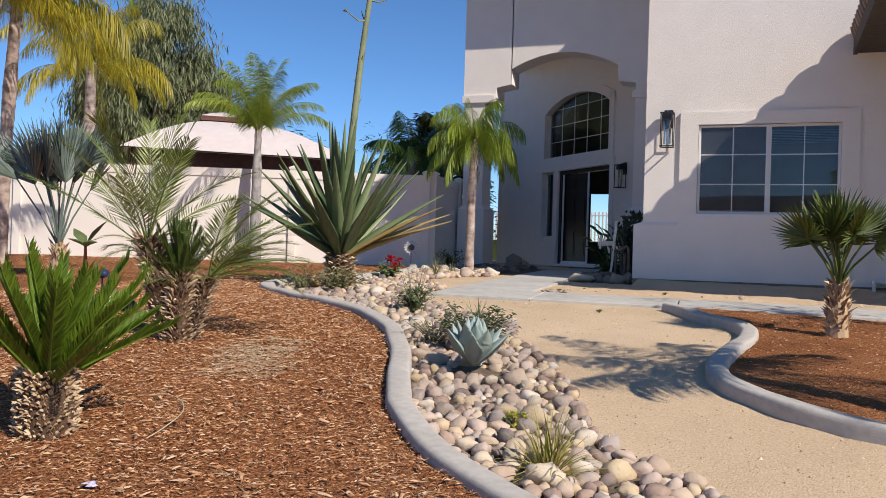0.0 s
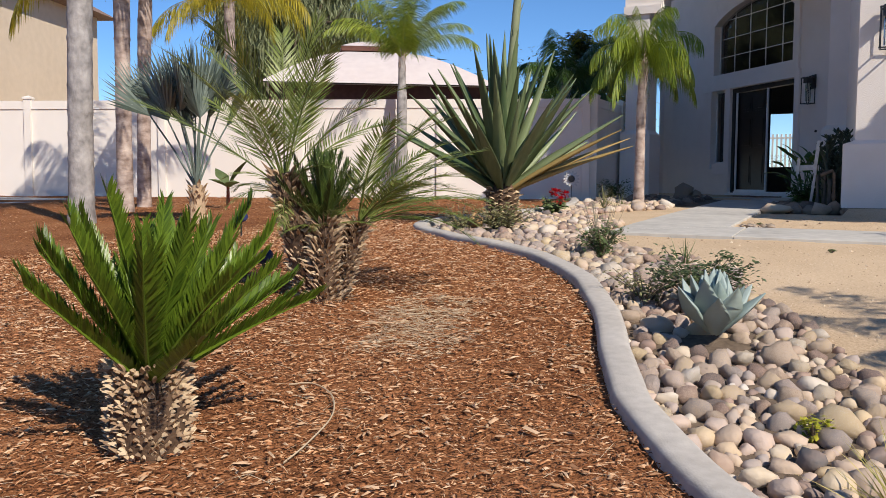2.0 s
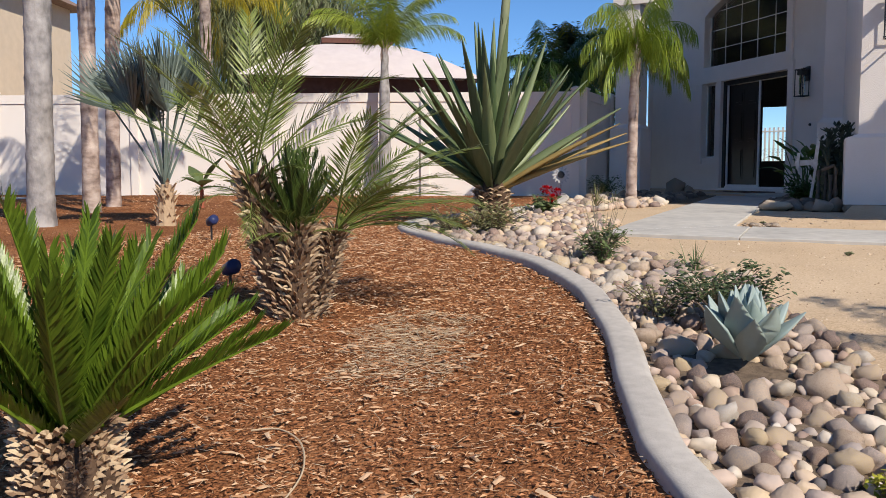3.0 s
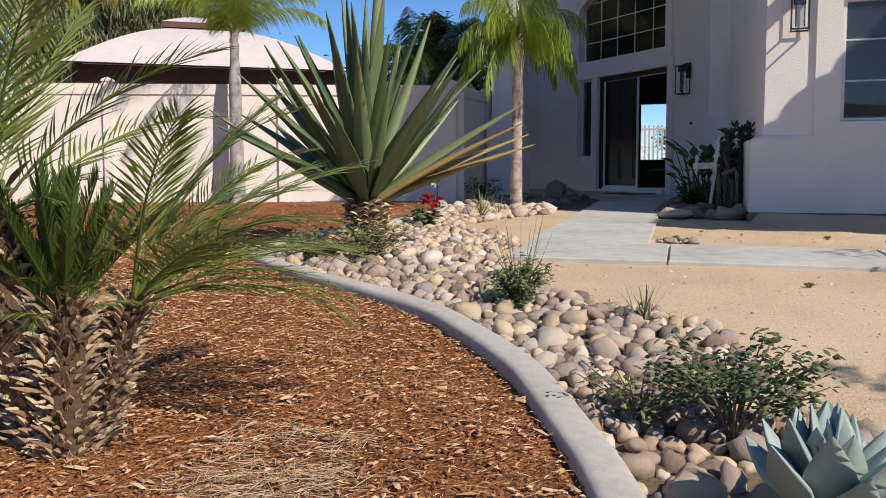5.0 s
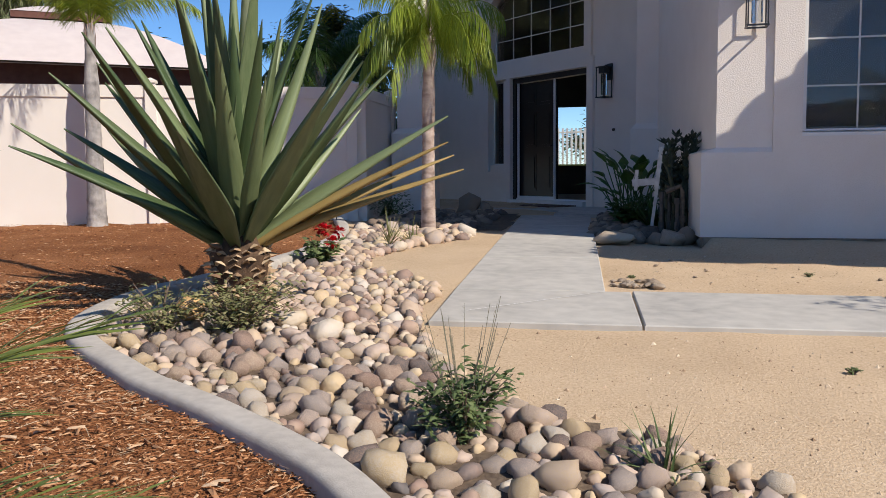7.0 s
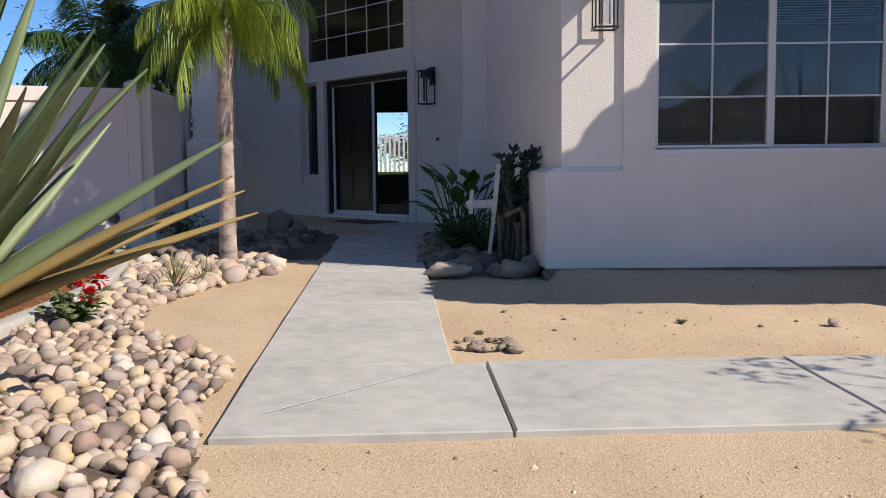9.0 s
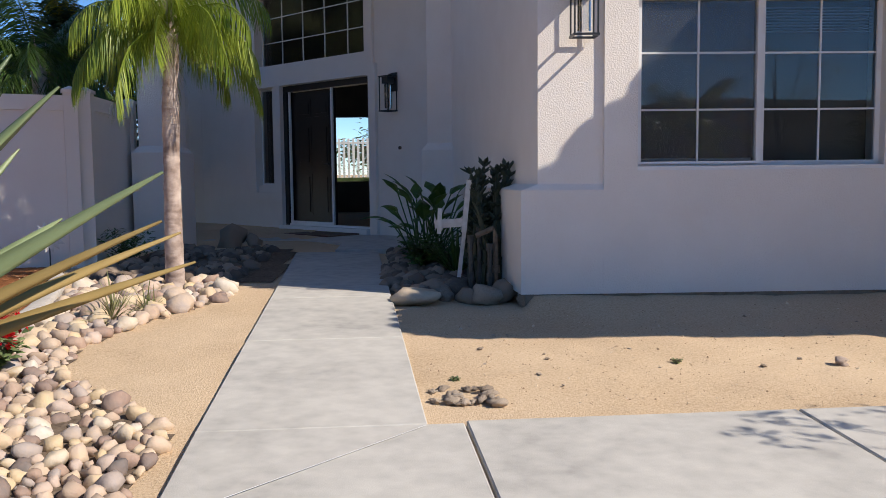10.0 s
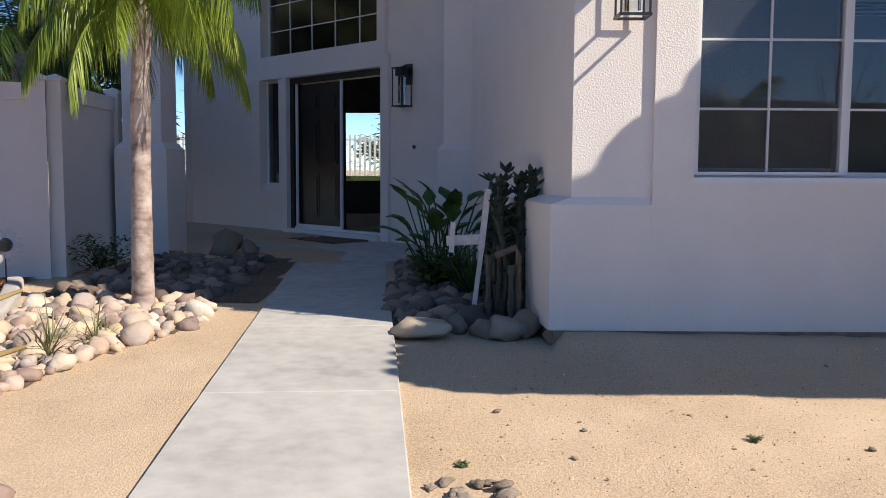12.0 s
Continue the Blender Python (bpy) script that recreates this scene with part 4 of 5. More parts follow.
def queen_palm(name, at, height, r0, r1, label, count, length, droop, leaflet, material, trunk_mat, lean=(0, 0), lo=-20, hi=80, width=0.022, hang=0.9, shaft=True, leaflets=60, vee=0.1, weep=0.5):
    p = thing(name, (*at, g(*at)), label, "palm")
    part("trunk", ringed_trunk([(0, 0, -0.1), (lean[0] * 0.3, lean[1] * 0.3, height * 0.5), (lean[0], lean[1], height)], r0, r1, height / 0.2, bulge=0.16), trunk_mat, p, smooth=True)
    if shaft:
        geo = Geo()
        boots(geo, (lean[0], lean[1], height - 0.5), (lean[0], lean[1], height + 0.05), r1 * 1.05, 16, 0.3, 0.08, 0.2)
        part("boot_sheath", geo, TRUNK_P, p)
    for i in range(count):
        if i % 4 == 0:
            e = hi + (lo - hi) * (i + 1.5) / count
            ms = frond_mesh("frond", length * rnd(0.92, 1.06), droop, leaflet, leaflets, material, width, 58, hang, vee, 0.14, math.tan(radians(e)), stem=0.012, weep=weep)
        part("frond", ms, None, p, m=pose(lean[0], lean[1], height - 0.05 * i / count, rnd(-6, 6), rnd(-6, 6), i * 137.5 + rnd(-9, 9)) @ Matrix.Scale(rnd(0.88, 1.08), 4))
    return p


queen_palm("queen_palm", (-4.74, 13.95), 2.2, 0.086, 0.05, "slender queen palm with drooping bright green fronds among rocks", 30, 1.02, 2.7, 0.42, QUEEN_L, TRUNK_P, (0.03, 0), 5, 82, 0.0095, 1.4, leaflets=72, vee=0.0, weep=1.1)
queen_palm("queen_palm", (-8.82, 13.75), 2.45, 0.125, 0.05, "young queen palm beside the vinyl fence", 24, 1.5, 1.75, 0.34, QUEEN_L, TRUNK_G, (-0.03, 0.05), 38, 86, 0.009, 1.0, leaflets=100, weep=0.5)
queen_palm("queen_palm", (-8.35, 6.95), 4.3, 0.125, 0.11, "tall queen palm with a grey ringed trunk in mulch", 20, 2.2, 2.4, 0.6, QUEEN_L, TRUNK_G, (0.05, 0.1), 5, 80, 0.014, 1.2, leaflets=90, weep=0.9)
queen_palm("queen_palm", (-9.44, 8.43), 3.6, 0.1, 0.075, "tall queen palm with peeling ringed trunk in mulch", 14, 2.2, 2.4, 0.6, YELLOW_L, TRUNK_P, (-0.1, 0.1), 5, 80, 0.014, 1.2, leaflets=90, weep=1.0)
queen_palm("queen_palm", (-10.4, 9.57), 3.7, 0.095, 0.075, "tall queen palm with pale ringed trunk in mulch", 14, 2.2, 2.4, 0.6, YELLOW_L, TRUNK_P, (0.05, 0.1), 5, 80, 0.014, 1.2, leaflets=90, weep=1.0)
queen_palm("queen_palm", (-13.5, 14.6), 3.9, 0.12, 0.1, "yellowing queen palm behind the vinyl fence", 16, 2.2, 2.4, 0.6, YELLOW_L, TRUNK_P, (0, 0), 5, 80, 0.014, 1.2, leaflets=90, weep=1.0)
queen_palm("queen_palm", (-8.2, 21.5), 2.6, 0.12, 0.1, "yellow-green queen palm behind the vinyl fence", 16, 1.7, 2.0, 0.5, YELLOW_L, TRUNK_G, (0, 0), -20, 75, 0.02, 1.1)
# this palm's dark leaf colour carries the shade of the house
queen_palm("queen_palm", (-7.6, 18.2), 2.3, 0.12, 0.09, "dark queen palm in shade behind the fence", 20, 1.5, 1.8, 0.5, DARK_L, TRUNK_G, (0, 0), -30, 75, 0.016, 1.1, leaflets=80)
queen_palm("queen_palm", (1.85, 4.7), 2.1, 0.12, 0.08, "queen palm in the mulch bed beside the sand", 15, 1.2, 1.5, 0.42, QUEEN_L, TRUNK_P, (0, 0), -5, 75, 0.016, 0.8)

# small fan palm in the far bed
fan = thing("fan_palm", (0.52, 7.6, mulch_z(0.52, 7.6)), "young green fan palm with shaggy trunk in mulch", "palm")
geo = Geo()
geo.tube([(0, 0, -0.05), (0, 0, 0.2), (0, 0, 0.42)], [0.09, 0.075, 0.05], 10)
boots(geo, (0, 0, 0), (0, 0, 0.42), 0.07, 120, 0.085, 0.5, 0.3)
part("trunk", geo, BOOT, fan)
ff = [fan_mesh("fan_leaf", 0.35, st, 26, FAN_L, 0.026, 190, 0.15) for st in (0.46, 0.4)]
for i in range(15):
    e = 88 - 2.9 * i + rnd(-4, 4)
    part("fan_leaf", ff[i % 2], None, fan, m=pose(0, 0, 0.4, 0, 0, i * 137.5) @ pose(0, 0, 0, rnd(-30, 30), -e, 0))


# ---- agaves ----
def agave_leaf(name, length, width, thick, droop, material, belly=0.3, fold=0.28):
    geo = Geo()
    geo.blade((0, 0, 0), (1, 0, 0), (0, 1, 0), length, width, droop, 9, fold, belly, thick)
    return geo.mesh(name, material, True)


big = thing("agave", (-4.58, 8.92, g(-4.58, 8.92)), "huge grey-green agave with sword leaves and tall flower stalk", "agave")
geo = Geo()
geo.tube([(0, 0, -0.05), (0, 0, 0.15), (0, 0, 0.34), (0, 0, 0.45)], [0.13, 0.14, 0.17, 0.1], 14)
stump = part("trunk", geo, CORE, big, "stump of trimmed yellowish leaf bases")
geo = Geo()
boots(geo, (0, 0, 0.02), (0, 0, 0.38), 0.15, 120, 0.075, 1.5, 1.0)
tagged(part("leaf_base", geo, BOOT, stump), kind="stuff")
al = [agave_leaf("leaf", 1.44, wd, 0.036, dr, AGAVE_L, 0.36, 0.34) for dr, wd in ((0.05, 0.14), (-0.1, 0.125), (0.12, 0.15))]
ad = agave_leaf("leaf", 1.3, 0.1, 0.03, 0.1, AGAVE_DRY)
for i in range(47):
    t = i / 46
    e = 86 - 58 * t ** 1.05 + rnd(-4, 4)
    part("leaf", al[i % 3], None, big, m=pose(0, 0, 0.46 - 0.12 * t, 0, 0, i * 137.5 + rnd(-8, 8)) @ pose(0.06 * t, 0, 0, rnd(-10, 10), -e, 0) @ Matrix.Scale(rnd(0.86, 1.06) * (1 - 0.1 * t), 4))
for a, e in ((12, 24), (22, 28), (2, 31)):
    part("leaf", ad, None, big, "dried yellow-brown leaf", m=pose(0, 0, 0.34, 0, 0, a) @ pose(0.05, 0, 0, 0, -e, 0))
geo = Geo()
sp = [(0, 0, 0.4), (0.06, 0.02, 1.4), (0.15, 0.06, 2.6), (0.27, 0.1, 3.8), (0.33, 0.12, 5.2)]
geo.tube(catmull(sp, 5), [0.055 - 0.0019 * i for i in range(21)], 10)
stalk = part("flower_stalk", geo, STALK, big, "tall pale green flower stalk", True)
bracts = Geo()
for i in range(16):
    t = 0.25 + 0.05 * i
    q = catmull(sp, 5)[int(t * 20)]
    a = i * 2.4
    o = Vector((math.cos(a), math.sin(a), 0))
    bracts.blade(q + o * 0.035, o * 0.5 + Vector((0, 0, 1)), Vector((-o.y, o.x, 0)), 0.12, 0.035, -0.2, 2, 0.2, 0.2)
    if t > 0.6:
        geo = Geo()
        geo.tube([q, q + o * 0.12 + Vector((0, 0, -0.02)), q + o * 0.27 + Vector((0, 0, 0.05))], [0.011, 0.009, 0.006], 5)
        for k in range(4):
            geo.tube([q + o * 0.27 + Vector((0, 0, 0.05)), q + o * 0.3 + Vector((rnd(-0.05, 0.05), rnd(-0.05, 0.05), rnd(0.04, 0.1)))], [0.006, 0.01], 4)
        part("stalk_branch", geo, STALK, stalk)
tagged(part("bract", bracts, STALK, stalk), kind="stuff")

blue = thing("blue_agave", (-1.64, 4.98, g(-1.64, 4.98) + 0.02), "compact pale blue agave rosette among river rocks", "agave")
bl = [agave_leaf("leaf", 0.34, 0.15, 0.025, dr, BLUE_L, 0.58, 0.22) for dr in (-0.35, -0.2, -0.5)]
for i in range(25):
    t = i / 24
    part("leaf", bl[i % 3], None, blue, m=pose(0, 0, 0.1 - 0.06 * t, 0, 0, i * 137.5 + rnd(-6, 6)) @ pose(0.02, 0, 0, rnd(-6, 6), -(87 - 60 * t), 0) @ Matrix.Scale((0.66 + 0.18 * t) * rnd(0.9, 1.08), 4))


# ---- shrubs and small plants ----
STEMS = [((-2.88, 3.58), (-2.8, 3.62), (-2.67, 3.56), (-2.53, 3.38), (-2.45, 3.15), (-2.42, 3.0))]


def shrub(name, at, w, h, leaves, size, material, label, category, stems=16, spikes=0, wide=0.55, tips=0.3):
    p = thing(name, (*at, g(*at)), label, category)
    st, lf = Geo(), Geo()
    for i in range(stems):
        a, r = i * 2.4 + rnd(-0.3, 0.3), w * math.sqrt(rnd(0.05, 1)) * 0.5
        tip = Vector((math.cos(a) * r, math.sin(a) * r, h * rnd(0.5, 1.0) * (1 - 0.35 * (2 * r / w) ** 2)))
        mid = Vector((tip.x * 0.4, tip.y * 0.4, tip.z * 0.55))
        line = catmull([(0, 0, -0.02), mid, tip], 5)
        st.tube(line, [0.0045 * (1 - 0.06 * k) for k in range(len(line))], 5)
        for k in range(leaves // stems):
            t = rnd(tips, 1.0)
            q = line[int(t * (len(line) - 1))] + Vector((rnd(-1, 1), rnd(-1, 1), rnd(-0.6, 0.8))) * w * 0.09
            b = rnd(0, 6.28)
            way = Vector((math.cos(b), math.sin(b), rnd(-0.2, 0.9)))
            lf.blade(q, way, Vector((-math.sin(b), math.cos(b), rnd(-0.4, 0.4))), size * rnd(0.6, 1.3), size * wide * rnd(0.7, 1.2), rnd(0.1, 0.9), 2, 0.2, 0.45)
    part("branching_stem", st, TWIG, p)
    part("foliage", lf, material, p)
    if spikes:
        sk = Geo()
        for i in range(spikes):
            a, r = rnd(0, 6.28), w * rnd(0.05, 0.42)
            b = Vector((math.cos(a) * r * 0.5, math.sin(a) * r * 0.5, h * 0.4))
            e = Vector((math.cos(a) * r * 1.3, math.sin(a) * r * 1.3, h * rnd(1.0, 1.5)))
            sk.tube([b, b.lerp(e, 0.6), e], [0.0016, 0.0013, 0.0008], 4)
            for k in range(9):
                q = b.lerp(e, 0.55 + 0.05 * k)
                sk.blade(q, (rnd(-1, 1), rnd(-1, 1), 0.6), (rnd(-1, 1), rnd(-1, 1), 0), 0.014, 0.007, 0, 1)
        part("flower_spike", sk, SPIKE, p)
    return p


shrub("shrub", (-1.86, 5.6), 0.56, 0.4, 1000, 0.03, SHRUB_L, "dark green shrub with curled leaves among river rocks", "shrub", 22, wide=0.8, tips=0.6)
shrub("shrub", (-2.15, 5.62), 0.44, 0.28, 260, 0.035, GREY_L, "sparse dusty green shrub among river rocks", "shrub", 18)
shrub("sage_bush", (-2.93, 7.15), 0.4, 0.33, 620, 0.05, SAGE_L, "green sage bush with thin flower spikes among rocks", "shrub", 26, 20, 0.42)
shrub("dusty_shrub", (-4.35, 8.4), 0.75, 0.34, 900, 0.042, GREY_L, "low dusty half-dry shrub at the foot of an agave", "shrub", 40)
shrub("dusty_shrub", (-4.72, 8.3), 0.5, 0.3, 420, 0.04, GREY_L, "low dusty half-dry shrub at the foot of an agave", "shrub", 26)
ger = shrub("geranium", (-4.9, 10.95), 0.4, 0.26, 360, 0.06, SAGE_L, "green geranium with bright red flowers among rocks", "flower", 16, wide=0.9)
for cx, cy_, cz in ((0.1, -0.06, 0.29), (0.15, -0.1, 0.2), (0.02, 0.0, 0.3), (0.17, 0.03, 0.27)):
    geo = Geo()
    for i in range(40):
        w_ = Vector((rnd(-1, 1), rnd(-1, 1), rnd(-0.5, 1))).normalized()
        geo.blade(Vector((cx, cy_, cz)) + w_ * 0.025, w_, w_.cross(Vector((0.3, 0.2, 0.9))), 0.038, 0.034, 0.2, 2, 0.1, 0.5)
    part("flower_head", geo, RED_P, ger, "bright red flower cluster")


def grass(name, at, count, length, width, material, label, lo=20, hi=85, droop=0.9):
    p = thing(name, (*at, g(*at)), label, "grass")
    geo = Geo()
    for i in range(count):
        a, e = rnd(0, 6.28), radians(rnd(lo, hi))
        geo.blade((rnd(-0.03, 0.03), rnd(-0.03, 0.03), -0.01), (math.cos(a) * math.cos(e), math.sin(a) * math.cos(e), math.sin(e)), (-math.sin(a), math.cos(a), 0), length * rnd(0.5, 1.1), width, droop * rnd(0.3, 1.4), 5, 0.2, 0.2)
    part("leaf_tuft", geo, material, p)
    return p


grass("grass_tuft", (-0.82, 3.5), 170, 0.3, 0.012, GRASS_L, "yellowing grass tuft among river rocks")
grass("grass_tuft", (-2.3, 7.02), 40, 0.22, 0.012, SAGE_L, "small green grass tuft among river rocks")
grass("grass_tuft", (-4.72, 12.35), 60, 0.4, 0.014, GREY_L, "grey-green spiky grass tuft among rocks")
grass("grass_tuft", (-4.6, 12.75), 30, 0.35, 0.014, GREY_L, "grey-green spiky grass tuft among rocks")
shrub("succulent", (-1.12, 4.05), 0.15, 0.12, 160, 0.03, leaf_mat("lime_leaf", (0.3, 0.32, 0.03), (0.55, 0.5, 0.06)), "small lime yellow succulent among river rocks", "succulent", 12)
for x, y, s in ((-2.55, 5.15, 0.12), (-2.9, 6.05, 0.08), (-1.5, 8.3, 0.07), (-2.45, 10.75, 0.06), (-1.2, 11.1, 0.08)):
    shrub("weed", (x, y), s, s * 0.35, 70, 0.02, SAGE_L, "tiny green weed on the ground", "weed", 10)

# dry stems lying on the mulch
for pts in STEMS:
    geo = Geo()
    geo.tube(catmull([(x, y, mulch_z(x, y) + 0.02) for x, y in pts], 6), 0.003, 5)
    tagged(part("dry_stem", geo, STRAW, None, "long pale dry stem lying on mulch"), category="stem")

# banana seedling
ban = thing("banana_plant", (-9.05, 9.79, mulch_z(-9.05, 9.79)), "small banana plant with broad bright leaves in mulch", "plant")
geo = Geo()
geo.tube([(0, 0, -0.03), (0, 0, 0.3)], [0.03, 0.02], 8)
part("stem", geo, mat("red_stem", two((0.3, 0.08, 0.05), (0.4, 0.14, 0.08)), bump=0.1), ban)
for a, e, l in ((20, 70, 0.5), (160, 55, 0.45), (250, 40, 0.3), (330, 30, 0.4)):
    geo = Geo()
    geo.blade((0, 0, 0), (1, 0, 0), (0, 1, 0), l, 0.2, 0.6, 6, 0.15, 0.5)
    part("leaf", geo, SAGE_L, ban, m=pose(0, 0, 0.28, 0, 0, a) @ pose(0, 0, 0, 0, -e, 0))


# ---- gazebo behind the fence ----
gaz = thing("gazebo", (-11.75, 17.25, 1.06), "gazebo with a pale two-tier canvas roof behind the fence", "gazebo", turn=38)
def canopy(half_x, half_y, z0, z1, top, sag, n=8):
    geo = Geo()
    k = 4 * n
    for lvl in range(n + 1):
        t = lvl / n
        hx, hy = half_x + (top - half_x) * t, half_y + (top - half_y) * t
        z = z0 + (z1 - z0) * (math.sin(t * math.pi / 2) * (1 - sag) + t * sag)
        for side_ in range(4):
            for i in range(n):
                u = i / n * 2 - 1
                geo.v.append(((u * hx, -hy, z), (hx, u * hy, z), (-u * hx, hy, z), (-hx, -u * hy, z))[side_])
    geo.f = [(l * k + i, l * k + (i + 1) % k, (l + 1) * k + (i + 1) % k, (l + 1) * k + i) for l in range(n) for i in range(k)]
    geo.f.append(tuple(range(n * k, n * k + k)))
    return geo
part("canopy", canopy(2.35, 2.1, 2.1, 2.95, 0.45, 0.25), CANVAS, gaz, "pale domed canvas roof")
part("vent_canopy", canopy(0.75, 0.6, 3.05, 3.22, 0.1, 0.3), CANVAS, gaz, "small raised canvas vent roof")
geo = Geo()
for x0, y0, x1, y1 in ((-2.35, -1.9, 2.35, -1.88), (-2.35, 1.88, 2.35, 1.9), (-2.35, -1.9, -2.33, 1.9), (2.33, -1.9, 2.35, 1.9)):
    geo.box(x0, y0, 2.1, x1, y1, 2.185)
part("valance", geo, FASCIA, gaz, "dark trim under the roof edge")
geo = Geo()
geo.box(-0.74, -0.59, 2.95, 0.74, 0.59, 3.05)
part("vent_frame", geo, BROWN, gaz)
geo = Geo()
for x0, y0, x1, y1 in ((-2.2, -1.78, 2.2, -1.72), (-2.2, 1.72, 2.2, 1.78), (-2.2, -1.7, -2.14, 1.7), (2.14, -1.7, 2.2, 1.7)):
    geo.box(x0, y0, 1.2, x1, y1, 2.1)
part("curtain", geo, BROWN, gaz, "dark brown gathered curtains")
for x, y in ((-2.1, -1.65), (2.1, -1.65), (-2.1, 1.65), (2.1, 1.65)):
    geo = Geo()
    geo.box(x - 0.06, y - 0.06, -0.05, x + 0.06, y + 0.06, 2.2)
    part("post", geo, BLACK, gaz)


# ---- trees behind ----
def tree(name, at, height, spread, label, leaf, count, size, hang=0.0, trunk_r=0.2, low=0.3, clumps=40, bare=1.0):
    p = thing(name, (*at, g(*at)), label, "tree")
    tr, lf = Geo(), Geo()
    top = Vector((0, 0, height * 0.6))
    tr.tube(catmull([(0, 0, -0.1), (0.1, 0.05, height * 0.3), (0, 0.1, height * 0.6)], 4), [trunk_r * (1 - 0.06 * i) for i in range(9)], 8)
    for c in range(clumps):
        a, r = c * 2.4 + rnd(-0.4, 0.4), spread * math.sqrt((c + 0.5) / clumps) * rnd(0.75, 1.05)
        ctr = Vector((math.cos(a) * r, math.sin(a) * r, height * (low + (1 - low) * rnd(0.05, 1) * (1 - 0.5 * (r / spread) ** 2))))
        start = Vector((0, 0.05, height * rnd(0.25, 0.55)))
        tr.tube([start, start.lerp(ctr, 0.5) + Vector((0, 0, height * 0.04)), ctr], [trunk_r * 0.35, trunk_r * 0.2, trunk_r * 0.06], 5)
        cr = spread * rnd(0.16, 0.32)
        for k in range(count // clumps):
            o = Vector((random.gauss(0, 0.45), random.gauss(0, 0.45), random.gauss(0, 0.4))) * cr
            if hang:
                o.z -= rnd(0, hang)
            b = rnd(0, 6.28)
            lf.blade(ctr + o, (math.cos(b) * (1 - hang * 0.4), math.sin(b) * (1 - hang * 0.4), rnd(-0.3, 0.5) - hang), (-math.sin(b), math.cos(b), rnd(-0.5, 0.5)), size * rnd(0.6, 1.4), size * (0.45 if not hang else 0.16), 0.4 + hang, 2, 0.1, 0.4)
    part("trunk", tr, BARK, p)
    part("crown", lf, leaf, p)
    return p


tree("pepper_tree", (-17.6, 21.6), 8.0, 2.5, "weeping grey-green pepper tree beyond the gazebo", PEPPER_L, 42000, 0.3, 0.7, 0.25, 0.3, 110)
tree("shade_tree", (-14.5, 25.0), 3.9, 2.2, "dense green tree behind the fence", TREE_L, 4500, 0.2, 0, 0.2, 0.25, 40)
tree("shade_tree", (-10.2, 26.0), 3.6, 2.2, "yellowish green tree behind the fence", PEPPER_L, 4500, 0.2, 0, 0.2, 0.25, 40)
tree("shade_tree", (-8.2, 21.0), 3.8, 1.1, "dark dense shrub tree behind the fence", TREE_L, 9000, 0.16, 0, 0.12, 0.2, 60)
tree("thin_tree", (-9.0, 20.6), 4.0, 1.2, "thin sparse tree with bare twigs behind the fence", PEPPER_L, 700, 0.11, 0, 0.05, 0.35, 36)
tree("shade_tree", (-3.4, 37.0), 3.6, 2.0, "green tree in the back yard", TREE_L, 2500, 0.25, 0, 0.2, 0.25, 30)

tree("thin_tree", (2.0, 8.25), 3.2, 0.9, "thin sparse tree in the mulch bed beside the walk", PEPPER_L, 500, 0.08, 0, 0.04, 0.4, 30)

# hedge and white pool fence at the back of the house, seen through the door
hedge = thing("hedge", (-4.5, 30.5, 1.0), "clipped green hedge in the sunny back yard", "hedge", turn=-3)
geo = Geo()
for i in range(9000):
    b = rnd(0, 6.28)
    geo.blade((rnd(-6, 6), rnd(-0.4, 0.4), 1.15 * rnd(0, 1) ** 0.6), (math.cos(b), math.sin(b), 0.5), (-math.sin(b), math.cos(b), 0), 0.12, 0.07, 0.3, 1, 0.1)
geo.box(-6, -0.2, -0.1, 6, 0.35, 0.75)
part("foliage", geo, SAGE_L, hedge)
pf = thing("metal_fence", (-4.5, 31.3, 1.0), "white metal picket fence behind the hedge", "fence", turn=-3)
pk = Geo()
pk.box(-0.03, -0.02, 0, 0.03, 0.02, 1.85)
pk_me = pk.mesh("picket", PAINT)
for i in range(90):
    part("picket", pk_me, None, pf, m=pose(-6 + 0.135 * i, 0, 0))
for z in (0.25, 1.7):
    geo = Geo()
    geo.box(-6, -0.025, z, 6, 0.025, z + 0.05)
    part("rail", geo, PAINT, pf)

# neighbouring house
nb = thing("neighbour_house", (-26.1, 12.8, 0.8), "beige stucco two-storey house beyond the fence", "house", turn=24)
geo = Geo()
geo.box(-6, -2.5, -0.3, 4.6, 6, 5.6)
part("wall", geo, NEIGHBOUR, nb)
geo = Geo()
geo.add([(-6.5, -3, 5.6), (5.1, -3, 5.6), (5.1, 6.5, 5.6), (-6.5, 6.5, 5.6), (-3, 1.8, 7.6), (2, 1.8, 7.6)], [(0, 1, 5, 4), (1, 2, 5), (2, 3, 4, 5), (3, 0, 4), (3, 2, 1, 0)])
part("roof", geo, ROOFTILE, nb)
for x in (-4.2, -0.5):
    geo = Geo()
    geo.box(x, -2.54, 3.2, x + 1.3, -2.49, 4.4)
    part("window", geo, BLACK, nb)

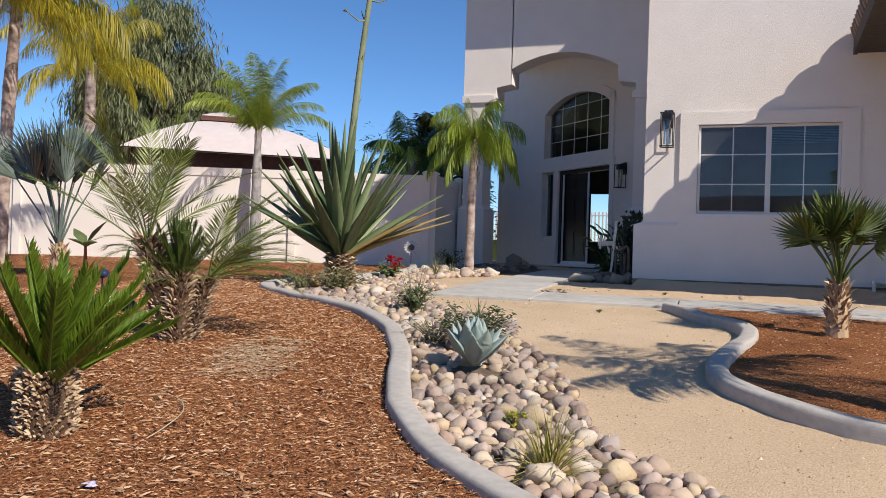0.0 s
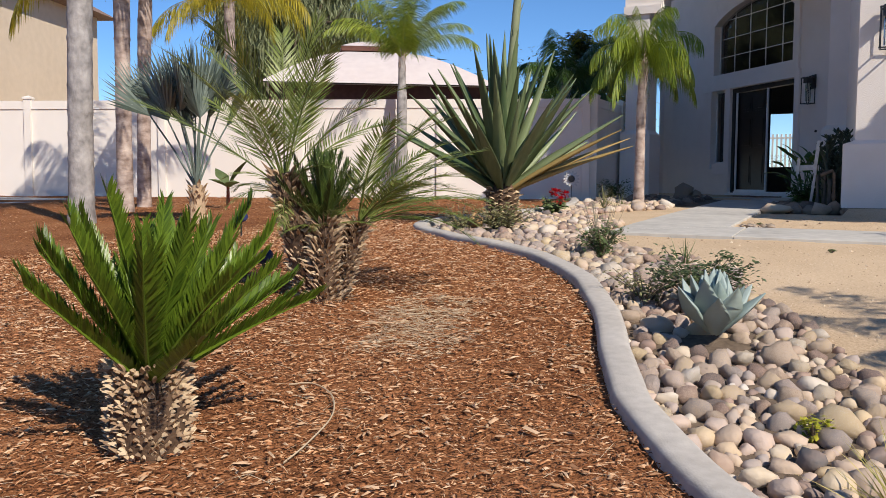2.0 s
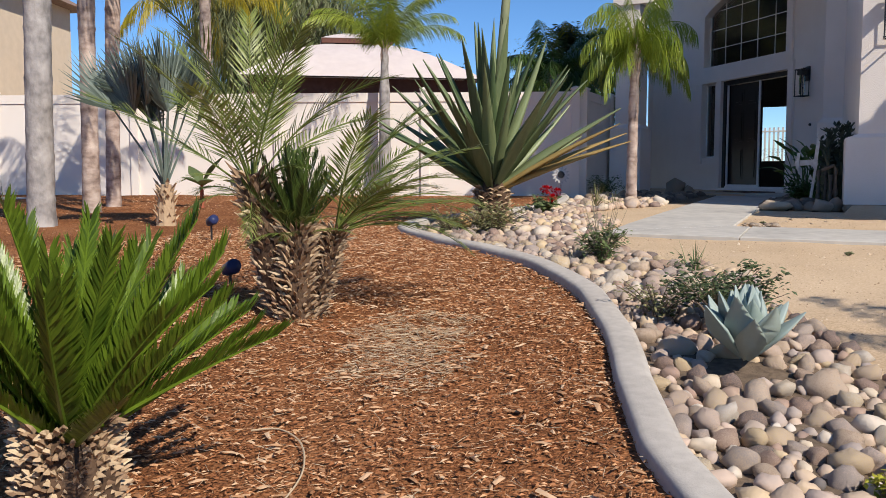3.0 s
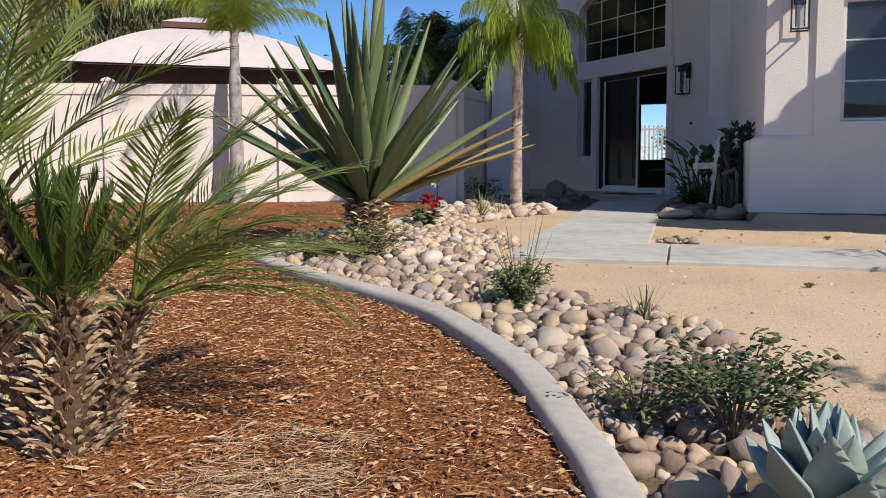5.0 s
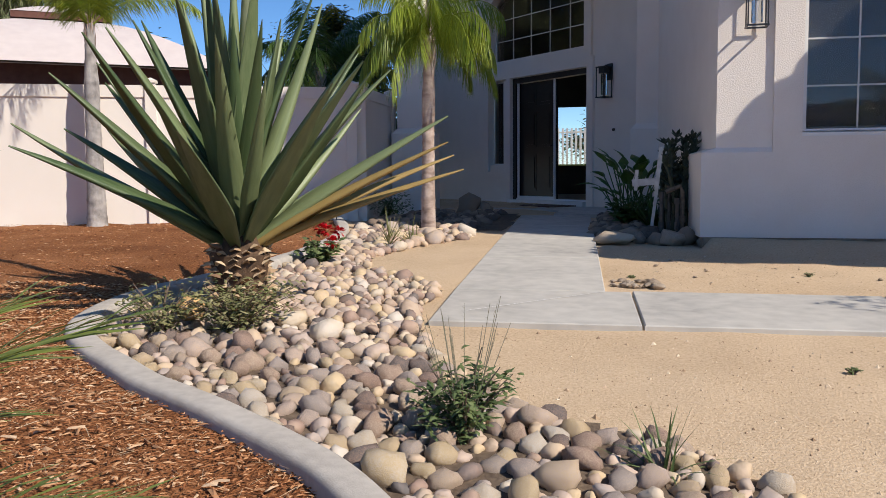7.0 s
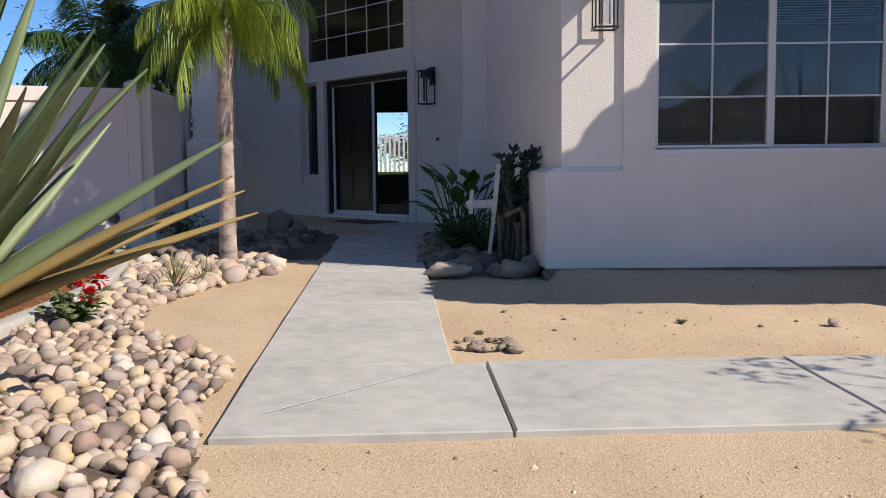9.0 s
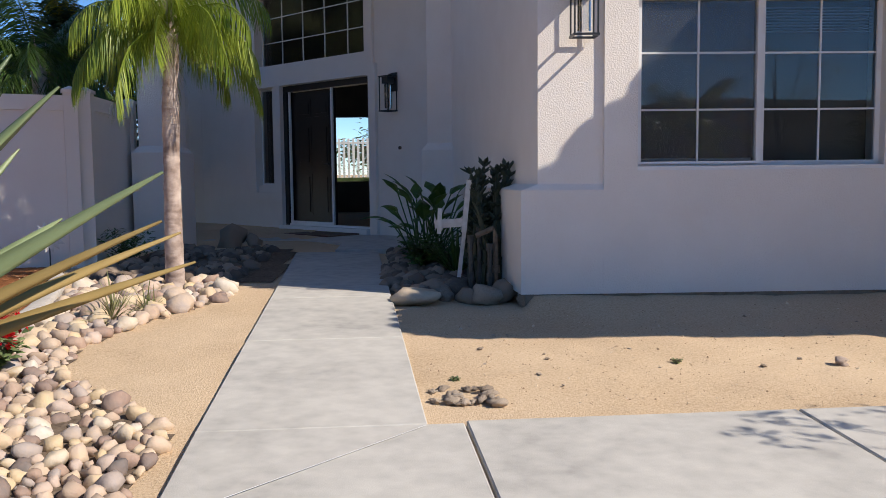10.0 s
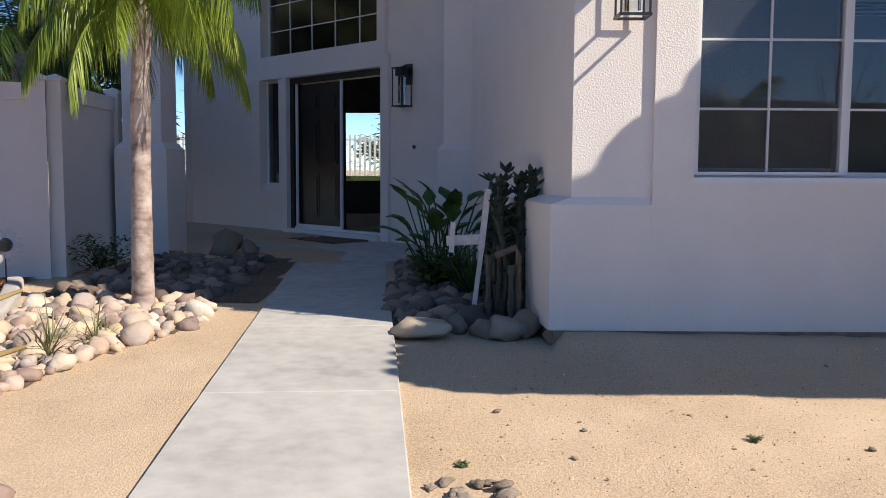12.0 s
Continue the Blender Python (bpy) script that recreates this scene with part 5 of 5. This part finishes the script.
# low hills and houses across the street, behind the walker
geo = Geo()
for i in range(73):
    a = radians(-190 + 200 * i / 72)
    h = 14 + 6 * noise.noise((i * 0.17, 0, 0)) + 2 * noise.noise((i * 0.6, 2, 0))
    geo.v += [(110 * math.cos(a), 110 * math.sin(a), -6), (125 * math.cos(a), 125 * math.sin(a), h * 0.8), (150 * math.cos(a), 150 * math.sin(a), h)]
    if i:
        o = 3 * i - 3
        geo.f += [(o, o + 3, o + 4, o + 1), (o + 1, o + 4, o + 5, o + 2)]
setting("backdrop", geo, HILL, "low scrubby hills in the distance", True, "hill")
for at in ((7, -22), (-6, -26), (16, -16), (-16, -20), (24, -4)):
    tree("street_tree", at, rnd(4.5, 6), 2.6, "green tree across the street", TREE_L, 1500, 0.35, 0, 0.2, 0.25, 24)


# ---- lamps and small fittings ----
def lantern(m, label):
    l_ = tagged(new("wall_lantern"), label, "lamp", "wall lanterns")
    l_.matrix_basis = m
    geo = Geo()
    geo.box(-0.06, -0.02, 0.0, 0.06, 0.0, 0.26)
    part("backplate", geo, BLACK, l_)
    geo = Geo()
    geo.tube([(0, 0, 0.2), (0, -0.1, 0.23), (0, -0.13, 0.2)], 0.012, 6)
    part("arm", geo, BLACK, l_)
    geo = Geo()
    for x, y in ((-0.09, -0.22), (0.078, -0.22), (-0.09, -0.052), (0.078, -0.052)):
        geo.box(x, y, -0.27, x + 0.012, y + 0.012, 0.2)
    for z in (-0.285, 0.19):
        geo.box(-0.095, -0.225, z, 0.095, -0.21, z + 0.016)
        geo.box(-0.095, -0.05, z, 0.095, -0.035, z + 0.016)
        geo.box(-0.095, -0.21, z, -0.08, -0.05, z + 0.016)
        geo.box(0.08, -0.21, z, 0.095, -0.05, z + 0.016)
    part("cage", geo, BLACK, l_)
    geo = Geo()
    geo.box(-0.06, -0.19, 0.1, 0.06, -0.07, 0.21)
    part("cap", geo, BLACK, l_)
    geo = Geo()
    geo.tube([(0, -0.13, -0.24), (0, -0.13, 0.1)], 0.05, 12, False)
    part("glass_tube", geo, LAMPGLASS, l_).visible_shadow = False
    return l_


lantern(pose(-1.41, WY, 3.09), "black cage wall lantern with clear glass on stucco")
lantern(DM @ pose(along(-2.93), 0, 2.99), "black cage wall lantern with clear glass on stucco")
bell = tagged(new("doorbell"), "small dark doorbell button on stucco", "doorbell")
bell.matrix_basis = DM @ pose(along(-2.86), 0, 2.2)
geo = Geo()
geo.tube([(0, 0, 0), (0, -0.02, 0)], 0.025, 10)
part("button", geo, BLACK, bell)
mat_ob = thing("door_mat", (-4.05, 19.25, 0.956), "worn reddish-brown door mat on the porch", "mat", turn=-45)
geo = Geo()
geo.box(-0.5, -0.28, 0, 0.5, 0.28, 0.018)
part("pad", geo, MAT_FIBRE, mat_ob)
geo = Geo()
for x0, y0, x1, y1 in ((-0.5, -0.3, 0.5, -0.28), (-0.5, 0.28, 0.5, 0.3)):
    geo.box(x0, y0, 0, x1, y1, 0.02)
part("border", geo, BROWN, mat_ob)

# small garden lights in the mulch
for x, y in ((-4.2, 4.95), (-5.96, 6.68)):
    gl_ = thing("garden_light", (x, y, mulch_z(x, y)), "small dark blue garden spotlight on a stake in mulch", "lamp", "garden lights")
    geo = Geo()
    geo.tube([(0, 0, -0.05), (0, 0, 0.14)], 0.008, 6)
    part("stake", geo, BLACK, gl_)
    geo = Geo()
    geo.tube([(-0.04, 0, 0.13), (-0.02, 0, 0.15), (0.03, -0.01, 0.17), (0.05, -0.02, 0.18)], [0.015, 0.034, 0.04, 0.036], 12)
    part("lamp_head", geo, mat("navy_plastic", two((0.02, 0.03, 0.09), (0.04, 0.05, 0.14)), rough=0.35, bump=0.05), gl_, smooth=True)

scrap = thing("plastic_scrap", (-2.26, 2.5, mulch_z(-2.26, 2.5) + 0.016), "small crumpled lavender plastic scrap on mulch", "scrap", turn=20)
geo = Geo()
for a, e in ((0, 8), (70, 25), (150, 12), (230, 30), (300, 15)):
    w_ = Vector((math.cos(radians(a)), math.sin(radians(a)), math.tan(radians(e))))
    geo.blade((0, 0, 0), w_, (-w_.y, w_.x, 0.2), 0.032, 0.03, 0.3, 2, 0.2, 0.5, 0.002)
part("film", geo, mat("lavender_plastic", two((0.45, 0.42, 0.62), (0.6, 0.57, 0.74)), scale=20, bump=0.2, rough=0.35), scrap)

# metal daisy
daisy = thing("garden_daisy", (-6.05, 14.55, mulch_z(-6.05, 14.55)), "white metal daisy stake ornament in mulch", "ornament")
geo = Geo()
geo.tube([(0, 0, -0.05), (0, 0, 0.36)], 0.006, 6)
part("stake", geo, BLACK, daisy)
for i in range(14):
    geo = Geo()
    geo.blade((0, 0, 0), (1, 0, 0), (0, 1, 0), 0.15, 0.05, 0.1, 3, 0.1, 0.6)
    part("petal", geo, OLDPAINT, daisy, m=pose(0, -0.01, 0.37, 78, 0, 25) @ pose(0, 0, 0, 0, 0, i * 360 / 14))
geo = Geo()
geo.tube([(0.02, -0.05, 0.37), (0, 0.0, 0.37)], [0.045, 0.06], 12)
part("flower_centre", geo, BLACK, daisy)
shrub("fern", (-5.75, 15.75), 0.7, 0.5, 500, 0.07, DARK_L, "dark leafy fern in shade beside the fence", "fern", 18, wide=0.4)

# entry planting
phil = thing("philodendron", (-2.55, 15.6, g(-2.55, 15.6)), "leafy green philodendron in shade beside the walk", "plant")
for i in range(40):
    geo = Geo()
    l = rnd(0.4, 0.8)
    geo.tube([(0, 0, 0), (l * 0.5, 0, 0.02), (l, 0, 0)], 0.008, 4)
    geo.blade((l, 0, 0), (1, 0, -0.2), (0, 1, 0), rnd(0.2, 0.34), rnd(0.1, 0.17), 0.9, 5, 0.15, 0.4)
    part("leaf", geo, DARK_L, phil, m=pose(rnd(-0.15, 0.2), rnd(-0.5, 0.4), 0.05, 0, 0, i * 137.5) @ pose(0, 0, 0, 0, -rnd(35, 84), 0))
shrub("groundcover", (-2.55, 15.1), 0.8, 0.4, 520, 0.09, DARK_L, "dark leafy groundcover in shade beside the walk", "plant", 18)
grass("agapanthus", (-2.25, 14.75), 40, 0.58, 0.045, DARK_L, "strappy green leaves in shade beside the walk", 40, 85, 0.5)
cac = thing("cactus", (-2.03, 13.8, g(-2.03, 13.8)), "tall dark branching cactus beside the house corner", "cactus")
for i in range(20):
    geo = Geo()
    x, y, h = rnd(-0.14, 0.13), rnd(-0.3, 0.35), rnd(0.6, 1.05)
    line = catmull([(x, y, -0.05), (x + rnd(-0.05, 0.05), y, h * 0.5), (x + rnd(-0.12, 0.12), y + rnd(-0.1, 0.1), h)], 5)
    geo.tube(line, [0.035 - 0.002 * k for k in range(len(line))], 7)
    for k in range(46):
        q = line[random.randint(3, len(line) - 1)]
        b = rnd(0, 6.28)
        geo.blade(q, (math.cos(b), math.sin(b), rnd(0.3, 1.4)), (-math.sin(b), math.cos(b), 0), rnd(0.06, 0.12), 0.045, -0.2, 3, 0.1, 0.6, 0.016)
    part("stem", geo, CACTUS_L, cac)
sign = thing("garden_stake", (-2.31, 13.55, g(-2.31, 13.55)), "broken white wooden stake with short crossboards", "stake")
for x0, z0, x1, z1, tilt, nm in ((-0.016, -0.05, 0.016, 0.62, 7, "upright"), (-0.15, 0.56, 0.09, 0.63, -3, "crossboard"), (-0.19, 0.5, -0.155, 0.71, 3, "side_slat")):
    geo = Geo()
    y0 = {"upright": -0.015, "crossboard": -0.04, "side_slat": -0.064}[nm]
    geo.box(x0, y0, z0, x1, y0 + (0.03 if nm == "upright" else 0.022), z1)
    part(nm, geo, OLDPAINT, sign, m=pose(0, 0, 0, 0, tilt, 0))
geo = Geo()
geo.box(-0.018, -0.064, 0.52, 0.024, -0.042, 0.95)
part("slat", geo, OLDPAINT, sign, m=pose(0, 0, 0, 0, 6, 0))
pipe = thing("copper_pipe", (-2.0, 13.4, g(-2.0, 13.4)), "brown bent water pipe beside the house corner", "pipe")
geo = Geo()
geo.tube([(-0.16, 0, 0.5), (-0.02, 0, 0.56), (0, 0, 0.5), (0, 0, -0.05)], 0.022, 8)
part("pipe_run", geo, TWIG, pipe)
geo = Geo()
geo.tube([(0, 0, 0.2), (0, 0, 0.26)], 0.034, 8)
part("coupling", geo, TWIG, pipe)
for x, y, h in ((-0.2, 0.05, 0.46), (-0.12, 0.14, 0.52), (-0.05, -0.03, 0.4)):
    geo = Geo()
    geo.tube([(x, y, -0.05), (x, y, h)], 0.02, 8)
    geo.tube([(x, y, h - 0.02), (x, y, h + 0.04)], 0.03, 8)
    geo.tube([(x, y, 0.13), (x, y, 0.2)], 0.029, 8)
    part("standpipe", geo, GREYPIPE, pipe, "dark grey capped standpipe")
vent = thing("foundation_vent", (1.42, WY - 0.22, g(1.4, 12.8)), "small white vent box at the wall base", "vent")
geo = Geo()
geo.box(-0.14, 0, 0, 0.14, 0.16, 0.03)
geo.box(-0.14, 0, 0.2, 0.14, 0.16, 0.23)
geo.box(-0.14, 0, 0.03, -0.11, 0.16, 0.2)
geo.box(0.11, 0, 0.03, 0.14, 0.16, 0.2)
part("frame", geo, PAINT, vent)


# ---- rocks ----
def rock_mesh(seed, flat=0.6, rough=0.18, sub=2):
    bm = bmesh.new()
    bmesh.ops.create_icosphere(bm, subdivisions=sub, radius=1)
    sx_, sy_ = 0.78 + 0.4 * noise.noise((seed, 0, 0)), 1.0
    for v in bm.verts:
        k = 1 + rough * noise.noise(v.co * 1.1 + Vector((seed * 7.3, 0, 0))) + 0.55 * rough * noise.noise(v.co * 2.2 + Vector((0, seed * 3.1, 0)))
        v.co = Vector((v.co.x * sx_, v.co.y * sy_, v.co.z * flat)) * k
    me = bpy.data.meshes.new("rock")
    bm.to_mesh(me)
    bm.free()
    me.polygons.foreach_set("use_smooth", [True] * len(me.polygons))
    return me


def chunk(name, at, size, seed, label, material=None, group="", flat=0.6, rough=0.5, turn=0.0, sink=0.3):
    me = rock_mesh(seed, flat, rough)
    me.materials.append(material or BOULDER)
    o = new(name, me)
    o.matrix_basis = pose(at[0], at[1], g(*at) + size * flat * (1 - sink), 0, 0, turn) @ Matrix.Diagonal((size, size, size, 1))
    return tagged(o, label, "rock", group)


BROKEN = mat("broken_stone", two((0.3, 0.235, 0.18), (0.52, 0.42, 0.33)), scale=14, bump=0.7, bump_scale=35, per_object=0.5)
chunk("stone", (-4.66, 8.5), 0.09, 5.2, "orange-tan rounded stone among dusty shrubs", mat("orange_stone", two((0.55, 0.33, 0.14), (0.68, 0.45, 0.22)), scale=12, bump=0.5, bump_scale=30), flat=0.75, rough=0.3, sink=-0.6)
chunk("stepping_stone", (-2.64, 13.08), 0.2, 3.3, "pale tan flat boulder at the edge of the walk", mat("pale_stone", two((0.5, 0.4, 0.29), (0.62, 0.5, 0.38)), scale=14, bump=0.6, bump_scale=30), flat=0.38, turn=80)
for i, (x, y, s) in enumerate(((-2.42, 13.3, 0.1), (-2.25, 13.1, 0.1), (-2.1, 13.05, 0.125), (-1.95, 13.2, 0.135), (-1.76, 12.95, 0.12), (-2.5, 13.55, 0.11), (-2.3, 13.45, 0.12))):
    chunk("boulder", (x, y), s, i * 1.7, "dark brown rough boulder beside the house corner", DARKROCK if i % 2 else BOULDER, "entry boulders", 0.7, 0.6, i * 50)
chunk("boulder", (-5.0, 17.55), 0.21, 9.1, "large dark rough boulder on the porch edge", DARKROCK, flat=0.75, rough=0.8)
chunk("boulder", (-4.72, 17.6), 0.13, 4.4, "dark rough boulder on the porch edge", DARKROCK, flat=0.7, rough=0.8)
chunk("stone", (-0.3, 11.05), 0.045, 2.2, "small brown stone on the sand", ROCK, flat=0.6, rough=0.8)
for i in range(22):
    chunk("stone", (-2.45 + 0.2 * rnd(-0.6, 1), 10.42 + rnd(-0.13, 0.16)), rnd(0.018, 0.042), 20 + i, "broken tan stone in a small heap beside the walk", BROKEN, "stone heap", 0.45, 0.9, rnd(0, 360))
for i in range(18):
    chunk("stone", (rnd(-2.4, 0.6), rnd(10.4, 12.3)), rnd(0.007, 0.018), 60 + i, "small brown clod on the sand beside the house", BROKEN, "scattered clods", 0.5, 0.9, rnd(0, 360))

rocks = [rock_mesh(i * 2.7 + 1, rnd(0.5, 0.8), 0.45) for i in range(14)]
for me in rocks:
    me.materials.append(ROCK)
EDGE = [(0.2, 3.0), (-0.2, 3.6), (-0.74, 4.1), (-1.0, 4.8), (-1.25, 5.4), (-1.55, 5.9), (-1.85, 6.5), (-1.95, 6.95), (-2.3, 7.3), (-2.72, 7.45), (-3.1, 7.9), (-3.45, 8.6), (-3.62, 9.2), (-3.66, 9.9), (-3.9, 10.25), (-4.5, 10.9), (-4.65, 11.6), (-4.55, 12.2), (-4.35, 12.8), (-4.15, 13.4), (-4.2, 13.9), (-4.5, 14.3), (-5.4, 14.2)]
inner = [(p.x, p.y) for p in line_left if -0.1 > p.x and p.y < 14.2]
BED_ROCK = inner + EDGE[::-1]
# dark sheet under the rocks: the shade of their gaps, put in as colour
setting("rock_gap_shade", sheet(axis(-5.5, 0.3, -5.5, 0.3, 0.06, 0.3), axis(2.6, 14.4, 2.6, 14.4, 0.06, 0.3), lambda x, y: sand_z(x, y) + 0.006, lambda x, y: inside(x, y, BED_ROCK)), SOIL_AND_SHADE, "dark brown sheet painting the shade between the river rocks", True, "soil")
for n_, x0, x1, y0, y1 in ((1, -5.75, -3.8, 14.25, 17.1), (2, -2.95, -1.95, 13.35, 16.6)):
    setting("entry_soil_%d" % n_, sheet(list(np.arange(x0, x1, 0.1)), list(np.arange(y0, y1, 0.1)), lambda x, y: sand_z(x, y) + 0.012 + 0.006 * noise.noise((x * 9, y * 9, 2)), lambda x, y: x < -3.5 - 0.08 * (y - 10) - 0.06 or x > -2.7 - 0.075 * (y - 10)), SOIL_AND_SHADE,
            "dark brown soil beside the walk in shade", True, "soil")
bed = tagged(new("river_rock_bed"), "bed of rounded tan and grey river rocks", "rock bed", kind="structure")
far = Geo()
kept = []
grid = {}


def clear(x, y, r, k=0.78):
    cx, cy2 = int(x / 0.25), int(y / 0.25)
    for i in range(cx - 1, cx + 2):
        for j in range(cy2 - 1, cy2 + 2):
            for a, b, q in grid.get((i, j), ()):
                if (a - x) ** 2 + (b - y) ** 2 < (k * (r + q)) ** 2:
                    return False
    return True


def kerb_far(x, y, r):
    return all((p.x - x) ** 2 + (p.y - y) ** 2 > (0.06 + r * 0.8) ** 2 for p in line_left)


count = 0
for r_lo, r_hi, tries in ((0.058, 0.076, 300), (0.038, 0.055, 10000), (0.022, 0.037, 42000)):
    for _ in range(tries):
        x, y, r = rnd(-5.5, 0.2), rnd(2.6, 14.4), rnd(r_lo, r_hi)
        r *= 1.45 if y > 11.5 else 1.0
        if not inside(x, y, BED_ROCK) or not clear(x, y, r) or not kerb_far(x, y, r):
            continue
        if (x + 4.58) ** 2 + (y - 8.92) ** 2 < 0.03 or (x + 1.64) ** 2 + (y - 4.98) ** 2 < 0.025 or (x + 4.74) ** 2 + (y - 13.95) ** 2 < 0.025:
            continue
        grid.setdefault((int(x / 0.25), int(y / 0.25)), []).append((x, y, r))
        m = pose(x, y, g(x, y) + r * rnd(0.2, 0.6), rnd(-40, 40), rnd(-40, 40), rnd(0, 360)) @ Matrix.Diagonal((r * 1.15, r * 1.15, r * 1.15, 1))
        me = rocks[count % 14]
        count += 1
        if 4.0 < y < 8.2 and len(kept) < 300 and r > 0.036:
            kept.append(part("rock", me, None, bed, m=m))
        else:
            far.add([m @ v.co for v in me.vertices], [tuple(p.vertices) for p in me.polygons])
tagged(part("loose_rocks", far, ROCKS, bed, "", True), kind="stuff")
# shaded rocks on both sides of the walk, the shade put into a darker brown
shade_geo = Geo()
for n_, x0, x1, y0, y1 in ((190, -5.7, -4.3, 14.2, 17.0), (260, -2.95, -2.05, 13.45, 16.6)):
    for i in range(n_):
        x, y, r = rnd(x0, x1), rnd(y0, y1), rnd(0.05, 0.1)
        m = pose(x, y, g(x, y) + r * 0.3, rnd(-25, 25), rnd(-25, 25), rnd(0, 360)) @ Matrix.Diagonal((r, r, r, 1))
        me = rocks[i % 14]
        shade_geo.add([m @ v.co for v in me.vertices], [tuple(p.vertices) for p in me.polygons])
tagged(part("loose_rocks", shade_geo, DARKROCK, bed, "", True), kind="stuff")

# grit on the sand
grit = Geo()
for i in range(20000):
    x, y = rnd(-3.6, 1.2), rnd(3.0, 12.6)
    if inside(x, y, BED_R) or inside(x, y, BED_ROCK) or inside(x, y, BED_L) or (8.8 < y < 10.3 and x > -3.6) or (-3.9 < x < -2.6 and y > 8.8):
        continue
    q = random.random()
    r = rnd(0.002, 0.006) if q < 0.86 else rnd(0.005, 0.011) if q < 0.985 else rnd(0.01, 0.02)
    z = sand_z(x, y) - r * 0.2
    a = rnd(0, 6.28)
    c, s = math.cos(a) * r, math.sin(a) * r
    grit.add([(x - c, y - s, z), (x + s * 0.8, y - c * 0.8, z), (x + c, y + s, z), (x - s * 0.7, y + c * 0.7, z), (x + rnd(-0.3, 0.3) * r, y + rnd(-0.3, 0.3) * r, z + r * rnd(0.6, 1.1))], [(0, 1, 4), (1, 2, 4), (2, 3, 4), (3, 0, 4)])
tagged(part("gravel", grit, GRIT, None, "fine loose gravel scattered over the sand"), category="gravel", kind="stuff")
